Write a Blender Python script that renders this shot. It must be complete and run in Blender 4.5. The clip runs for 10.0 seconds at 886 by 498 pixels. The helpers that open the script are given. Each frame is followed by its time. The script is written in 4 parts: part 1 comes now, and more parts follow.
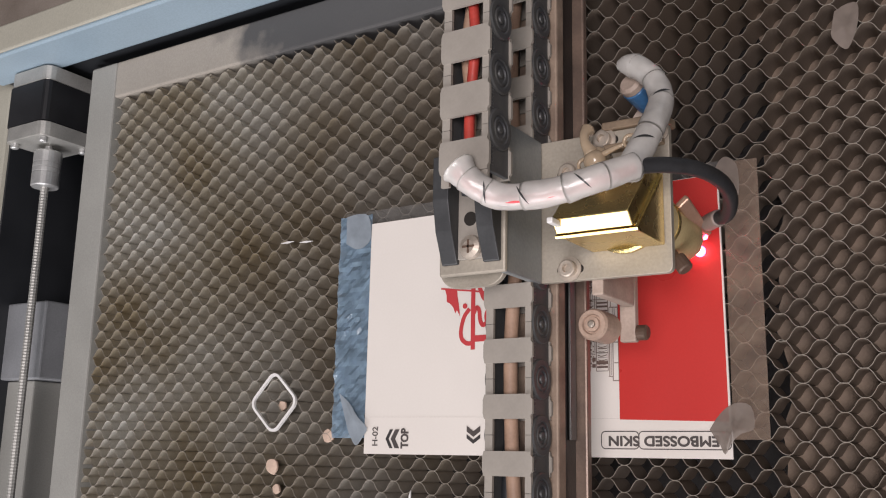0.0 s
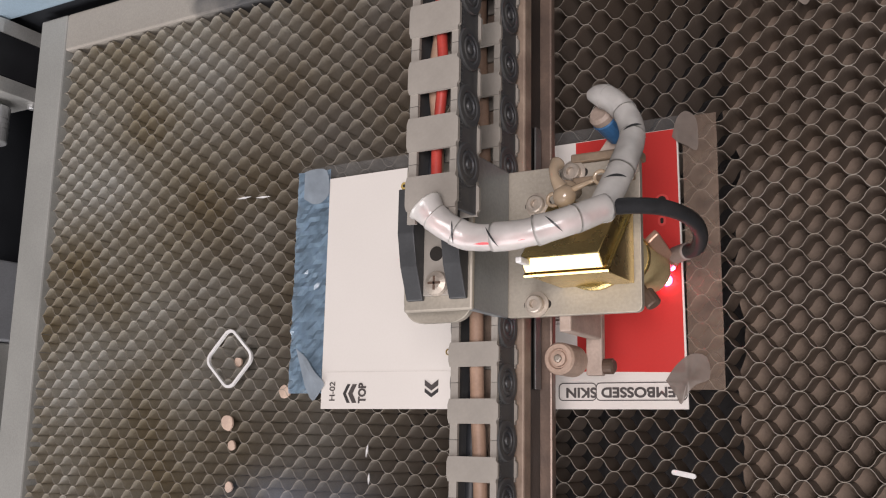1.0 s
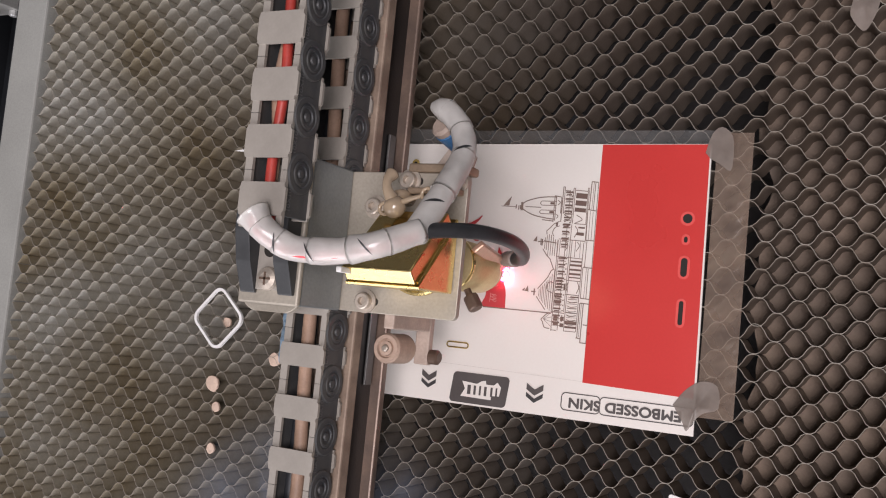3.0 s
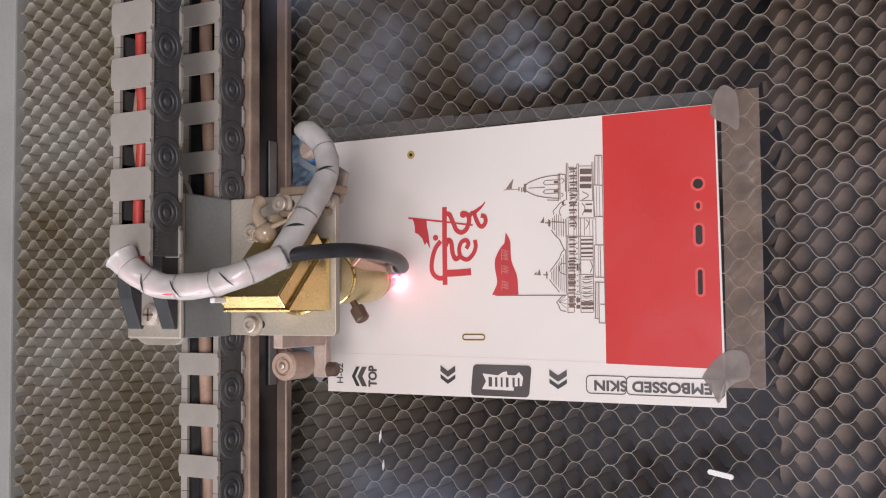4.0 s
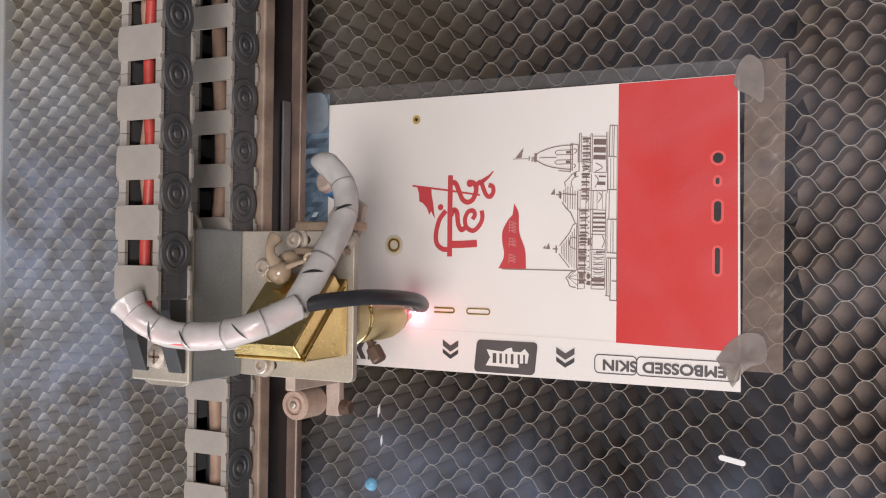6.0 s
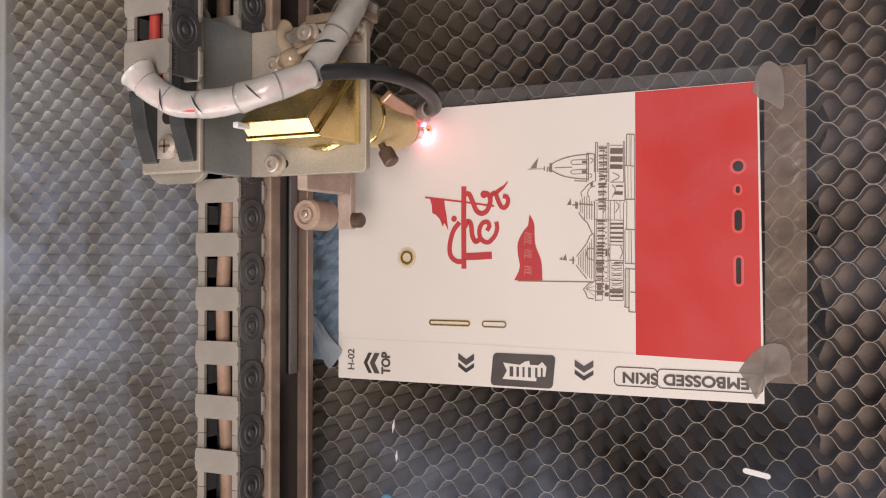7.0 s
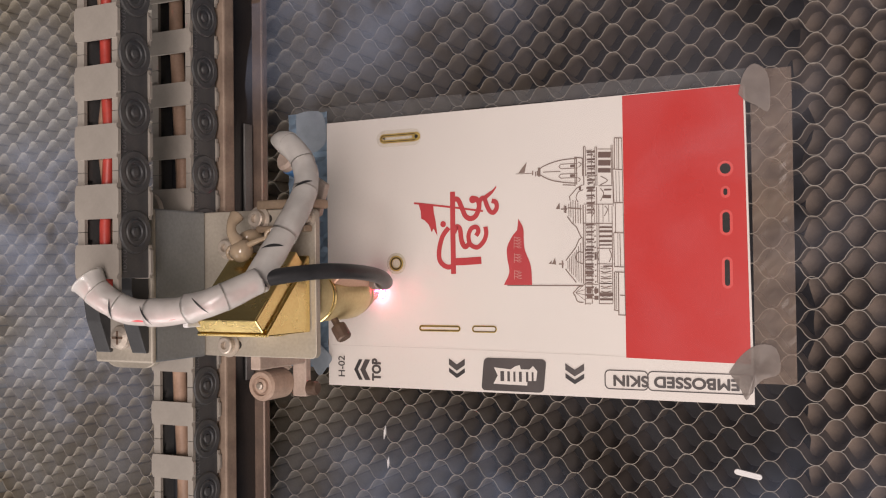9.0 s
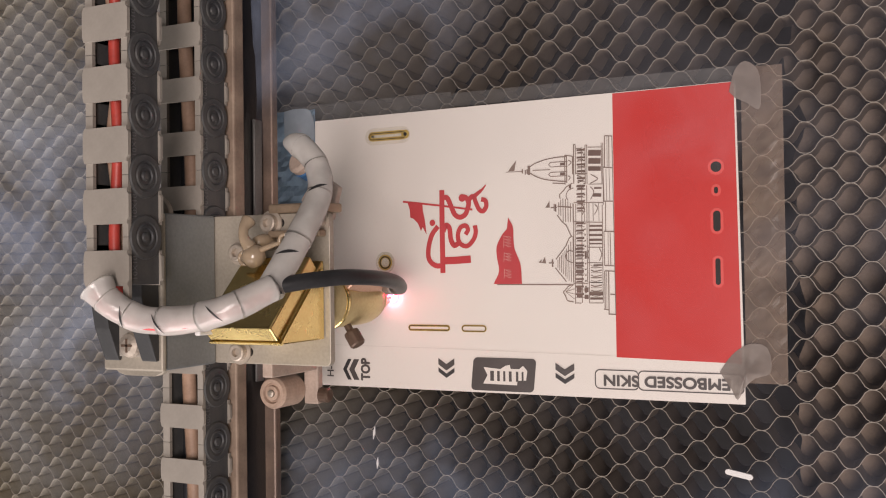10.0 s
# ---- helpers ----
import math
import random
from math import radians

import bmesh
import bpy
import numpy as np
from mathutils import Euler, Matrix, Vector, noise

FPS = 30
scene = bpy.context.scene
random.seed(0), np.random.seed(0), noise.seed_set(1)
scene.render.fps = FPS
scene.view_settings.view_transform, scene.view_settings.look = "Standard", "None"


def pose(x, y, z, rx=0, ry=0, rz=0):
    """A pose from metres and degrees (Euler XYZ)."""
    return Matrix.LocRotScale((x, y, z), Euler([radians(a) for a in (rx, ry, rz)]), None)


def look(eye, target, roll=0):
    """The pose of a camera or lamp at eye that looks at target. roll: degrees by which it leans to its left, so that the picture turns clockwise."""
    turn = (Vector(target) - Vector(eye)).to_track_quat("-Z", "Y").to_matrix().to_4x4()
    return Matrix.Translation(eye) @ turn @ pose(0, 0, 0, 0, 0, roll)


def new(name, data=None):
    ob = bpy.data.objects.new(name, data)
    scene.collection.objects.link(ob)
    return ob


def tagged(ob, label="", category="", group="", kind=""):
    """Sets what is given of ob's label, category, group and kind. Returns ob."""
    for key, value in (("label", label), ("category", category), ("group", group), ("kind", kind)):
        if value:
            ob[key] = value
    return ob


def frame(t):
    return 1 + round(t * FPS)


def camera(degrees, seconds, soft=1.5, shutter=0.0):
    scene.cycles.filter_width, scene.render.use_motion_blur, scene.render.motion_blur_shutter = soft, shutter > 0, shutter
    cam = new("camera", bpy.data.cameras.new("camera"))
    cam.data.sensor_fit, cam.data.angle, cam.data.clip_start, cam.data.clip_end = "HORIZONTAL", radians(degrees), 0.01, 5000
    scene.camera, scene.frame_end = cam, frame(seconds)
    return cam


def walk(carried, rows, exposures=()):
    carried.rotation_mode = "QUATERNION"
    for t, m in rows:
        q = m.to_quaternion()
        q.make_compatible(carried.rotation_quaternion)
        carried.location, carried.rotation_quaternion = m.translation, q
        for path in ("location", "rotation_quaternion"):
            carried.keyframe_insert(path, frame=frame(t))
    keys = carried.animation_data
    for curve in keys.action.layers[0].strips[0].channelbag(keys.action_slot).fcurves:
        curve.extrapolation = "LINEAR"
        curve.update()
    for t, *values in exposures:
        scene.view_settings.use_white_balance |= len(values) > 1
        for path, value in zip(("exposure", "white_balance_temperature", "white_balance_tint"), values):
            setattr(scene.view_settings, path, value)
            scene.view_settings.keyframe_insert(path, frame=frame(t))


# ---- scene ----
cam = camera(48.8, 10.0, soft=1.1)
ROWS = [  # seconds, place, turn
    (0, 0.2947, -0.0035, 0.3887, 13.08, 32.68, 1.36),
    (0.5, 0.2954, -0.0041, 0.3883, 12.67, 31.45, 1.33),
    (1, 0.2904, -0.0137, 0.3864, 11.70, 29.91, 1.26),
    (1.5, 0.2893, -0.0244, 0.3996, 11.58, 29.41, 1.12),
    (2, 0.2760, 0.0038, 0.3884, 12.41, 26.66, 2.88),
    (2.5, 0.2734, 0.0228, 0.3897, 9.88, 25.90, 7.28),
    (2.7, 0.2691, 0.0295, 0.3900, 8.49, 26.17, 7.91),
    (3.8, 0.2580, 0.0389, 0.3853, 4.36, 27.59, -0.25),
    (4, 0.2563, 0.0417, 0.3789, 2.71, 27.45, -0.54),
    (4.5, 0.2490, 0.0465, 0.3732, 1.16, 27.03, 0.89),
    (5, 0.2499, 0.0489, 0.3742, 1.01, 27.03, 0.97),
    (5.5, 0.2478, 0.0469, 0.3691, 0.96, 27.09, 0.99),
    (7, 0.2349, 0.0503, 0.3647, 0.83, 26.77, 0.00),
    (7.5, 0.2291, 0.0530, 0.3632, 0.49, 26.32, -0.50),
    (8, 0.2301, 0.0518, 0.3642, 0.75, 25.93, -0.81),
    (8.5, 0.2326, 0.0484, 0.3639, 1.07, 25.98, -0.73),
    (9, 0.2343, 0.0496, 0.3652, 0.91, 26.05, -0.77),
    (9.5, 0.2337, 0.0486, 0.3634, 0.78, 26.05, -0.83),
    (10, 0.2342, 0.0508, 0.3618, 0.63, 25.62, -0.88),
]
walk(cam, [(t, pose(x, y, z, rx, ry, rz)) for t, x, y, z, rx, ry, rz in ROWS], [(0, -0.10, 6450, 10), (2.7, -0.03, 6350, 11), (3.8, -0.03, 6250, 12), (5.7, 0.06, 6300, 9), (7.0, -0.11, 6950, 12), (10, -0.18, 7000, 13)])

# ---- world and light: a room with a window and one added, unseen top lamp; the machine's lid stands open ----
world = bpy.data.worlds.new("room_air")
scene.world = world
world.use_nodes = True
world.node_tree.nodes["Background"].inputs[0].default_value = (0.75, 0.82, 0.9, 1)
world.node_tree.nodes["Background"].inputs[1].default_value = 0.04


def area_lamp(name, place, target, sx, sy, watts, colour):
    data = bpy.data.lights.new(name, "AREA")
    data.shape, data.size, data.size_y, data.energy, data.color = "RECTANGLE", sx, sy, watts, colour
    ob = new(name, data)
    ob.matrix_world = look(place, target)
    return ob


area_lamp("window_light", (-0.5, -1.96, 0.98), (-0.5, 0, 0.98), 2.3, 1.4, 66, (0.97, 0.94, 0.96))
# Unseen lamp added to light the bed from above on the right.
area_lamp("added_top_light", (0.62, -0.14, 1.38), (0.10, 0.05, 0), 0.70, 0.50, 18.5, (1.0, 0.92, 0.92))


# ---- materials ----
def material(name, colour, rough=0.6, metal=0.0, dark=0.75, scale=60.0, grain=900.0, bump=0.15, wear=None, spec=0.5, detail=0.5):
    """A surface with stains at one scale and grain at another."""
    m = bpy.data.materials.new(name)
    m.use_nodes = True
    t = m.node_tree
    n, l = t.nodes, t.links
    b = n["Principled BSDF"]
    co = n.new("ShaderNodeTexCoord")
    big, fine = n.new("ShaderNodeTexNoise"), n.new("ShaderNodeTexNoise")
    big.inputs["Scale"].default_value, fine.inputs["Scale"].default_value = scale, grain
    big.inputs["Detail"].default_value, fine.inputs["Detail"].default_value = 5, 2
    l.new(co.outputs["Object"], big.inputs["Vector"])
    l.new(co.outputs["Object"], fine.inputs["Vector"])
    ramp = n.new("ShaderNodeValToRGB")
    ramp.color_ramp.elements[0].position, ramp.color_ramp.elements[1].position = 0.32, 0.68
    c = (*colour, 1)
    ramp.color_ramp.elements[0].color = tuple(v * dark for v in colour) + (1,) if wear is None else (*wear, 1)
    ramp.color_ramp.elements[1].color = c
    l.new(big.outputs["Fac"], ramp.inputs["Fac"])
    mix = n.new("ShaderNodeMixRGB")
    mix.blend_type = "OVERLAY"
    mix.inputs[0].default_value = 0.35 * detail
    l.new(ramp.outputs["Color"], mix.inputs[1])
    l.new(fine.outputs["Fac"], mix.inputs[2])
    l.new(mix.outputs["Color"], b.inputs["Base Color"])
    rr = n.new("ShaderNodeMapRange")
    rr.inputs["To Min"].default_value, rr.inputs["To Max"].default_value = max(rough - 0.12, 0.02), min(rough + 0.12, 1)
    l.new(big.outputs["Fac"], rr.inputs["Value"])
    l.new(rr.outputs["Result"], b.inputs["Roughness"])
    b.inputs["Metallic"].default_value = metal
    b.inputs["Specular IOR Level"].default_value = spec
    if bump:
        bm_ = n.new("ShaderNodeBump")
        bm_.inputs["Strength"].default_value, bm_.inputs["Distance"].default_value = bump, 0.0004
        l.new(fine.outputs["Fac"], bm_.inputs["Height"])
        l.new(bm_.outputs["Normal"], b.inputs["Normal"])
    return m


def clear(name, colour, rough, alpha, spec=0.5, wear=None):
    """A thin clear or milky film."""
    m = material(name, colour, rough, scale=90, bump=0.25, grain=260, spec=spec, wear=wear)
    m.node_tree.nodes["Principled BSDF"].inputs["Alpha"].default_value = alpha
    return m


def glow(name, colour, strength):
    m = bpy.data.materials.new(name)
    m.use_nodes = True
    b = m.node_tree.nodes["Principled BSDF"]
    b.inputs["Base Color"].default_value = (*colour, 1)
    b.inputs["Emission Color"].default_value = (*colour, 1)
    b.inputs["Emission Strength"].default_value = strength
    return m


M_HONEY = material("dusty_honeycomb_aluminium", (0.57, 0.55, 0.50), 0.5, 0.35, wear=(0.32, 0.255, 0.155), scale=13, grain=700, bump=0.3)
M_TRAY = material("dirty_tray_steel", (0.34, 0.29, 0.25), 0.8, wear=(0.22, 0.18, 0.15), scale=22, bump=0.3)
M_SHELF = material("dusty_brown_plate", (0.215, 0.16, 0.12), 0.8, wear=(0.12, 0.092, 0.072), scale=30, bump=0.25)
# Near-black tone of the deep tray.
M_TRAY_BLACK = material("near_black_steel", (0.05, 0.045, 0.045), 0.7, scale=25)
M_FRAME = material("beige_powder_coat", (0.33, 0.325, 0.30), 0.55, dark=0.86, scale=20, bump=0.1)
M_BAR = material("sooty_beige_paint", (0.37, 0.335, 0.29), 0.5, dark=0.86, scale=20, bump=0.1)


def ragged_tint(m, start, width, colour):
    """A second colour with a ragged edge along x, over a paint."""
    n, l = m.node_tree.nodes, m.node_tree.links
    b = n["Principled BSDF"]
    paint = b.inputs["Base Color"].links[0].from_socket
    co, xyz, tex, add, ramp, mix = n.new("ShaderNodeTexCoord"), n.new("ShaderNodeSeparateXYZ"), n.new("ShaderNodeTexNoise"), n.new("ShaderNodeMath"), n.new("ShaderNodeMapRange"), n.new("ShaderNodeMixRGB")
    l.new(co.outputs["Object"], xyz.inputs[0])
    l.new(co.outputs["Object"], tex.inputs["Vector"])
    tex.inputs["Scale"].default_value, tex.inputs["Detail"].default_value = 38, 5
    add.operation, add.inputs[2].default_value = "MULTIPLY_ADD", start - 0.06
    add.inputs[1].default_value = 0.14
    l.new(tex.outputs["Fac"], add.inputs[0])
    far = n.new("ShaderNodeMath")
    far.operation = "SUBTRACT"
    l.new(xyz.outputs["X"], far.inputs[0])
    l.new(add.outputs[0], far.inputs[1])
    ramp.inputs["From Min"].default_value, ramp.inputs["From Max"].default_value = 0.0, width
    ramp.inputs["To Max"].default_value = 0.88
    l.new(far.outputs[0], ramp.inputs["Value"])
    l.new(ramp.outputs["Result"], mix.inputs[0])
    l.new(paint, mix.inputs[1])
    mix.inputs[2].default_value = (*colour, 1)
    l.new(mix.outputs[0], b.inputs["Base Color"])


ragged_tint(M_BAR, -0.13, 0.045, (0.05, 0.052, 0.057))
# Cell walls' shade put into the colour with sooty brown, deepening along x.
ragged_tint(M_HONEY, -0.13, 0.25, (0.155, 0.113, 0.088))
M_EDGE = material("worn_bare_strip_edge", (0.30, 0.27, 0.23), 0.6, 0.2, wear=(0.20, 0.17, 0.135), scale=40, bump=0.1)
# Bluish light on the beam's front face is put into this colour.
M_CASE = material("blue_lit_beam_colour", (0.30, 0.39, 0.46), 0.45, dark=0.88, scale=12, bump=0.06)
M_COVER = material("beige_cover_paint", (0.44, 0.42, 0.35), 0.5, dark=0.88, scale=18, bump=0.06)
M_BLACK = material("black_paint", (0.022, 0.024, 0.028), 0.5, scale=30)
M_CHAIN = material("black_chain_plastic", (0.045, 0.047, 0.052), 0.48, wear=(0.085, 0.083, 0.08), scale=120, bump=0.12)
M_DUSTY = material("dust_covered_plastic", (0.31, 0.28, 0.245), 0.75, dark=0.88, scale=90, bump=0.08, detail=0.2)
M_PLATE = material("dusty_anodised_plate", (0.43, 0.385, 0.32), 0.5, 0.3, dark=0.85, scale=55, bump=0.12)
M_PLATE_SIDE = material("grey_anodised_plate", (0.27, 0.285, 0.29), 0.42, 0.4, dark=0.85, scale=55, bump=0.1)
M_GOLD = material("gold_anodised_aluminium", (0.78, 0.60, 0.26), 0.27, 1.0, dark=0.88, scale=70, bump=0.04)
M_STEEL = material("dusty_screw_steel", (0.52, 0.45, 0.38), 0.45, 0.45, dark=0.8, scale=200, bump=0.05)
M_RUST = material("rusty_rail_steel", (0.36, 0.27, 0.205), 0.6, 0.2, wear=(0.21, 0.15, 0.115), scale=90, bump=0.25)
M_RAIL_DARK = material("dark_beam_steel", (0.035, 0.032, 0.032), 0.35, 0.5, scale=80)
M_STRIP = material("dull_steel_strip", (0.2, 0.195, 0.19), 0.5, 0.6, scale=60)
M_WHITE_PAPER = material("satin_white_film", (0.73, 0.68, 0.63), 0.38, dark=0.97, scale=25, bump=0.02, detail=0.15)
M_RED = material("red_print", (0.56, 0.043, 0.038), 0.3, dark=0.93, scale=18, bump=0.02, detail=0.15)
M_INK_RED = material("dark_red_ink", (0.5, 0.05, 0.055), 0.45, dark=0.9, bump=0, detail=0.2)
M_INK = material("black_ink", (0.05, 0.045, 0.045), 0.5, bump=0, detail=0.3)
M_INK_GREY = material("grey_ink", (0.085, 0.072, 0.068), 0.5, bump=0, detail=0.3)
M_INK_BROWN = material("dark_brown_ink", (0.16, 0.10, 0.08), 0.55, bump=0, detail=0.3)
M_INK_LINE = material("brown_line_ink", (0.22, 0.155, 0.125), 0.55, bump=0, detail=0.3)
# Char of the burnt dot; also paints the dark depth of holes and slots.
M_CHAR_HOLE = material("char_and_hole_dark", (0.016, 0.012, 0.009), 0.8, bump=0.3)
M_BURN = material("scorched_film", (0.5, 0.36, 0.1), 0.6, wear=(0.34, 0.22, 0.05), scale=400, bump=0.1)
M_FILM = clear("clear_film", (0.50, 0.49, 0.48), 0.12, 0.17)
M_TAPE = clear("dusty_tape", (0.25, 0.205, 0.175), 0.42, 0.78)
M_BLUE_TAPE = clear("bluish_adhesive_film", (0.40, 0.56, 0.72), 0.12, 0.62, 0.9, (0.24, 0.34, 0.44))
M_MILKY = clear("milky_spiral_wrap", (1.0, 0.97, 0.93), 0.2, 0.74, 1.0)
M_HOSE = material("black_rubber_hose", (0.028, 0.028, 0.03), 0.4, scale=150)
M_BLUE = material("blue_plastic", (0.06, 0.18, 0.38), 0.35, scale=100)
M_PINK = material("dusty_pink_plastic", (0.46, 0.36, 0.30), 0.6, scale=90)
M_RED_CORE = material("bright_red_cable", (0.78, 0.06, 0.07), 0.4, scale=90)
M_RED_WIRE = material("red_cable", (0.5, 0.06, 0.045), 0.45, scale=90)
M_BROWN_WIRE = material("tan_cable", (0.42, 0.27, 0.19), 0.6, scale=90)
M_SILVER = material("machined_aluminium", (0.62, 0.62, 0.61), 0.36, 0.6, dark=0.85, scale=100, bump=0.05)
M_WHITE = material("white_plastic", (0.78, 0.76, 0.74), 0.4, dark=0.92, scale=120)
M_CRUMB = material("pale_scrap", (0.62, 0.46, 0.36), 0.7, scale=150)
M_CREAM = clear("amber_resin", (0.55, 0.42, 0.29), 0.16, 0.78, 0.8)
M_WALL = material("grey_wall", (0.2, 0.2, 0.2), 0.8, dark=0.9, scale=3)
M_SPOT = glow("laser_glow", (1.0, 0.05, 0.20), 14.0)
M_CORE = glow("laser_core", (1.0, 0.30, 0.48), 60.0)


# ---- mesh helpers ----
def part(name, bm, mat, parent=None, label=""):
    """Links a bmesh as one mesh object under a thing or a part."""
    me = bpy.data.meshes.new(name)
    bmesh.ops.recalc_face_normals(bm, faces=bm.faces)
    bm.to_mesh(me)
    bm.free()
    me.materials.append(mat)
    ob = new(name, me)
    ob.parent = parent
    return tagged(ob, label)


def thing(name, label, category, group="", kind=""):
    return tagged(new(name), label, category, group, kind)


def box(x0, x1, y0, y1, z0, z1, bevel=0.0, bm=None, seg=2):
    bm = bm or bmesh.new()
    made = bmesh.ops.create_cube(bm, size=1, matrix=Matrix.LocRotScale(((x0 + x1) / 2, (y0 + y1) / 2, (z0 + z1) / 2), None, (x1 - x0, y1 - y0, z1 - z0)))
    if bevel:
        edges = list({e for v in made["verts"] for e in v.link_edges})
        bmesh.ops.bevel(bm, geom=edges, offset=bevel, segments=seg, affect="EDGES", profile=0.5)
    return bm


def prism(outline, low, high, axis="z", bevel=0.0, bm=None):
    """A flat outline carried from low to high along an axis."""
    bm = bm or bmesh.new()
    place = {"z": lambda a, b, h: (a, b, h), "x": lambda a, b, h: (h, a, b), "y": lambda a, b, h: (a, h, b)}[axis]
    v0 = [bm.verts.new(place(a, b, low)) for a, b in outline]
    v1 = [bm.verts.new(place(a, b, high)) for a, b in outline]
    n = len(outline)
    faces = [bm.faces.new(v0), bm.faces.new(v1)] + [bm.faces.new((v0[i], v0[(i + 1) % n], v1[(i + 1) % n], v1[i])) for i in range(n)]
    if bevel:
        bmesh.ops.bevel(bm, geom=list({e for f in faces for e in f.edges}), offset=bevel, segments=2, affect="EDGES", profile=0.5)
    return bm


def rounded(x0, x1, y0, y1, r, n=5):
    out = []
    for cx, cy, a in ((x1 - r, y1 - r, 0), (x0 + r, y1 - r, 90), (x0 + r, y0 + r, 180), (x1 - r, y0 + r, 270)):
        out += [(cx + r * math.cos(radians(a + 90 * i / n)), cy + r * math.sin(radians(a + 90 * i / n))) for i in range(n + 1)]
    return out


def turned(profile, m=None, n=28, bm=None):
    """A lathe shape about z from (radius, height) pairs, moved by m."""
    bm = bm or bmesh.new()
    m = m or Matrix()
    rings = [[bm.verts.new(m @ Vector((r * math.cos(2 * math.pi * i / n), r * math.sin(2 * math.pi * i / n), z))) for i in range(n)] for r, z in profile]
    for a, b in zip(rings, rings[1:]):
        for i in range(n):
            bm.faces.new((a[i], a[(i + 1) % n], b[(i + 1) % n], b[i]))
    bm.faces.new(rings[0])
    bm.faces.new(rings[-1])
    return bm


def smooth(ob):
    for p in ob.data.polygons:
        p.use_smooth = True
    return ob


def spline(points, steps=8):
    """Catmull-Rom through a few points."""
    p = [Vector(q) for q in points]
    p = [2 * p[0] - p[1]] + p + [2 * p[-1] - p[-2]]
    out = []
    for a, b, c, d in zip(p, p[1:], p[2:], p[3:]):
        for i in range(steps):
            t = i / steps
            out.append(0.5 * (2 * b + (c - a) * t + (2 * a - 5 * b + 4 * c - d) * t * t + (3 * b - a - 3 * c + d) * t ** 3))
    return out + [p[-2]]


def tube(points, radius, n=12, bm=None, cap=True):
    """A round tube along points; radius may be a function of the way along (0 to 1)."""
    bm = bm or bmesh.new()
    rings, up = [], Vector((0.13, 0.2, 1)).normalized()
    for i, q in enumerate(points):
        d = (points[min(i + 1, len(points) - 1)] - points[max(i - 1, 0)]).normalized()
        a = d.cross(up).normalized()
        b = d.cross(a)
        r = radius(i / (len(points) - 1)) if callable(radius) else radius
        rings.append([bm.verts.new(q + r * (a * math.cos(2 * math.pi * k / n) + b * math.sin(2 * math.pi * k / n))) for k in range(n)])
    for a, b in zip(rings, rings[1:]):
        for k in range(n):
            bm.faces.new((a[k], a[(k + 1) % n], b[(k + 1) % n], b[k]))
    if cap:
        bm.faces.new(rings[0])
        bm.faces.new(rings[-1])
    return bm


def flat(outline, z, bm=None, thick=0.00012):
    """A thin printed patch on the film."""
    return prism(outline, z, z + thick, bm=bm)


def stroke(points, width, z, bm=None, taper=False):
    """A brush stroke of some width through points, printed flat; each a hair above the one before."""
    bm = bm or bmesh.new()
    z += 0.0000015 * (len(bm.verts) % 40)
    p = [Vector((x, y, 0)) for x, y in points]
    left, right = [], []
    for i, q in enumerate(p):
        d = (p[min(i + 1, len(p) - 1)] - p[max(i - 1, 0)]).normalized()
        s = Vector((-d.y, d.x, 0)) * width * 0.5 * ((1 - 0.75 * i / (len(p) - 1)) if taper else 1)
        left.append(bm.verts.new((q + s) + Vector((0, 0, z))))
        right.append(bm.verts.new((q - s) + Vector((0, 0, z))))
    for i in range(len(p) - 1):
        bm.faces.new((left[i], left[i + 1], right[i + 1], right[i]))
    return bm


def lettering(name, words, size, m, mat, parent=None, bold=0.0, label=""):
    """Words in the built-in font as a flat mesh."""
    cu = bpy.data.curves.new(name, "FONT")
    cu.body, cu.size, cu.align_x, cu.align_y, cu.extrude = words, size, "CENTER", "CENTER", 0.00003
    tmp = bpy.data.objects.new(name, cu)
    scene.collection.objects.link(tmp)
    bpy.context.view_layer.update()
    me = bpy.data.meshes.new_from_object(tmp.evaluated_get(bpy.context.evaluated_depsgraph_get()))
    bpy.data.objects.remove(tmp)
    me.transform(m)
    if bold:  # a heavier face: the same letters a hair apart
        bm = bmesh.new()
        for i, (dx, dy) in enumerate(((0, 0), (1, 0), (-1, 0), (0, 1), (0, -1), (0.7, 0.7), (-0.7, -0.7), (0.7, -0.7), (-0.7, 0.7))):
            step = Matrix.Translation((dx * bold, dy * bold, 0.000004 * i))
            me.transform(step)
            bm.from_mesh(me)
            me.transform(step.inverted())
        bm.to_mesh(me)
        bm.free()
    me.materials.clear()
    me.materials.append(mat)
    ob = new(name, me)
    ob.parent = parent
    return tagged(ob, label)


# ---- the setting: room, machine case, bed ----
def wall(name, x0, x1, y0, y1, z0, z1, mat, label, category="wall", bevel=0.0):
    return tagged(part(name, box(x0, x1, y0, y1, z0, z1, bevel), mat), label, category, kind="structure")


def room():
    wall("floor", -2, 2, -2, 2, -1.0, -0.9, M_WALL, "plain grey workshop floor under the machine", "floor")
    wall("ceiling", -2, 2, -2, 2, 1.8, 1.9, M_WALL, "plain grey workshop ceiling", "ceiling")
    wall("wall_east", 2, 2.1, -2, 2, -0.9, 1.8, M_WALL, "plain grey workshop wall")
    wall("wall_west", -2.1, -2, -2, 2, -0.9, 1.8, M_WALL, "plain grey workshop wall")
    wall("wall_north", -2, 2, 2, 2.1, -0.9, 1.8, M_WALL, "plain grey workshop wall")
    wall("wall_south", -2, 2, -2.1, -2, -0.9, 1.8, M_WALL, "plain grey workshop wall with the window's light")


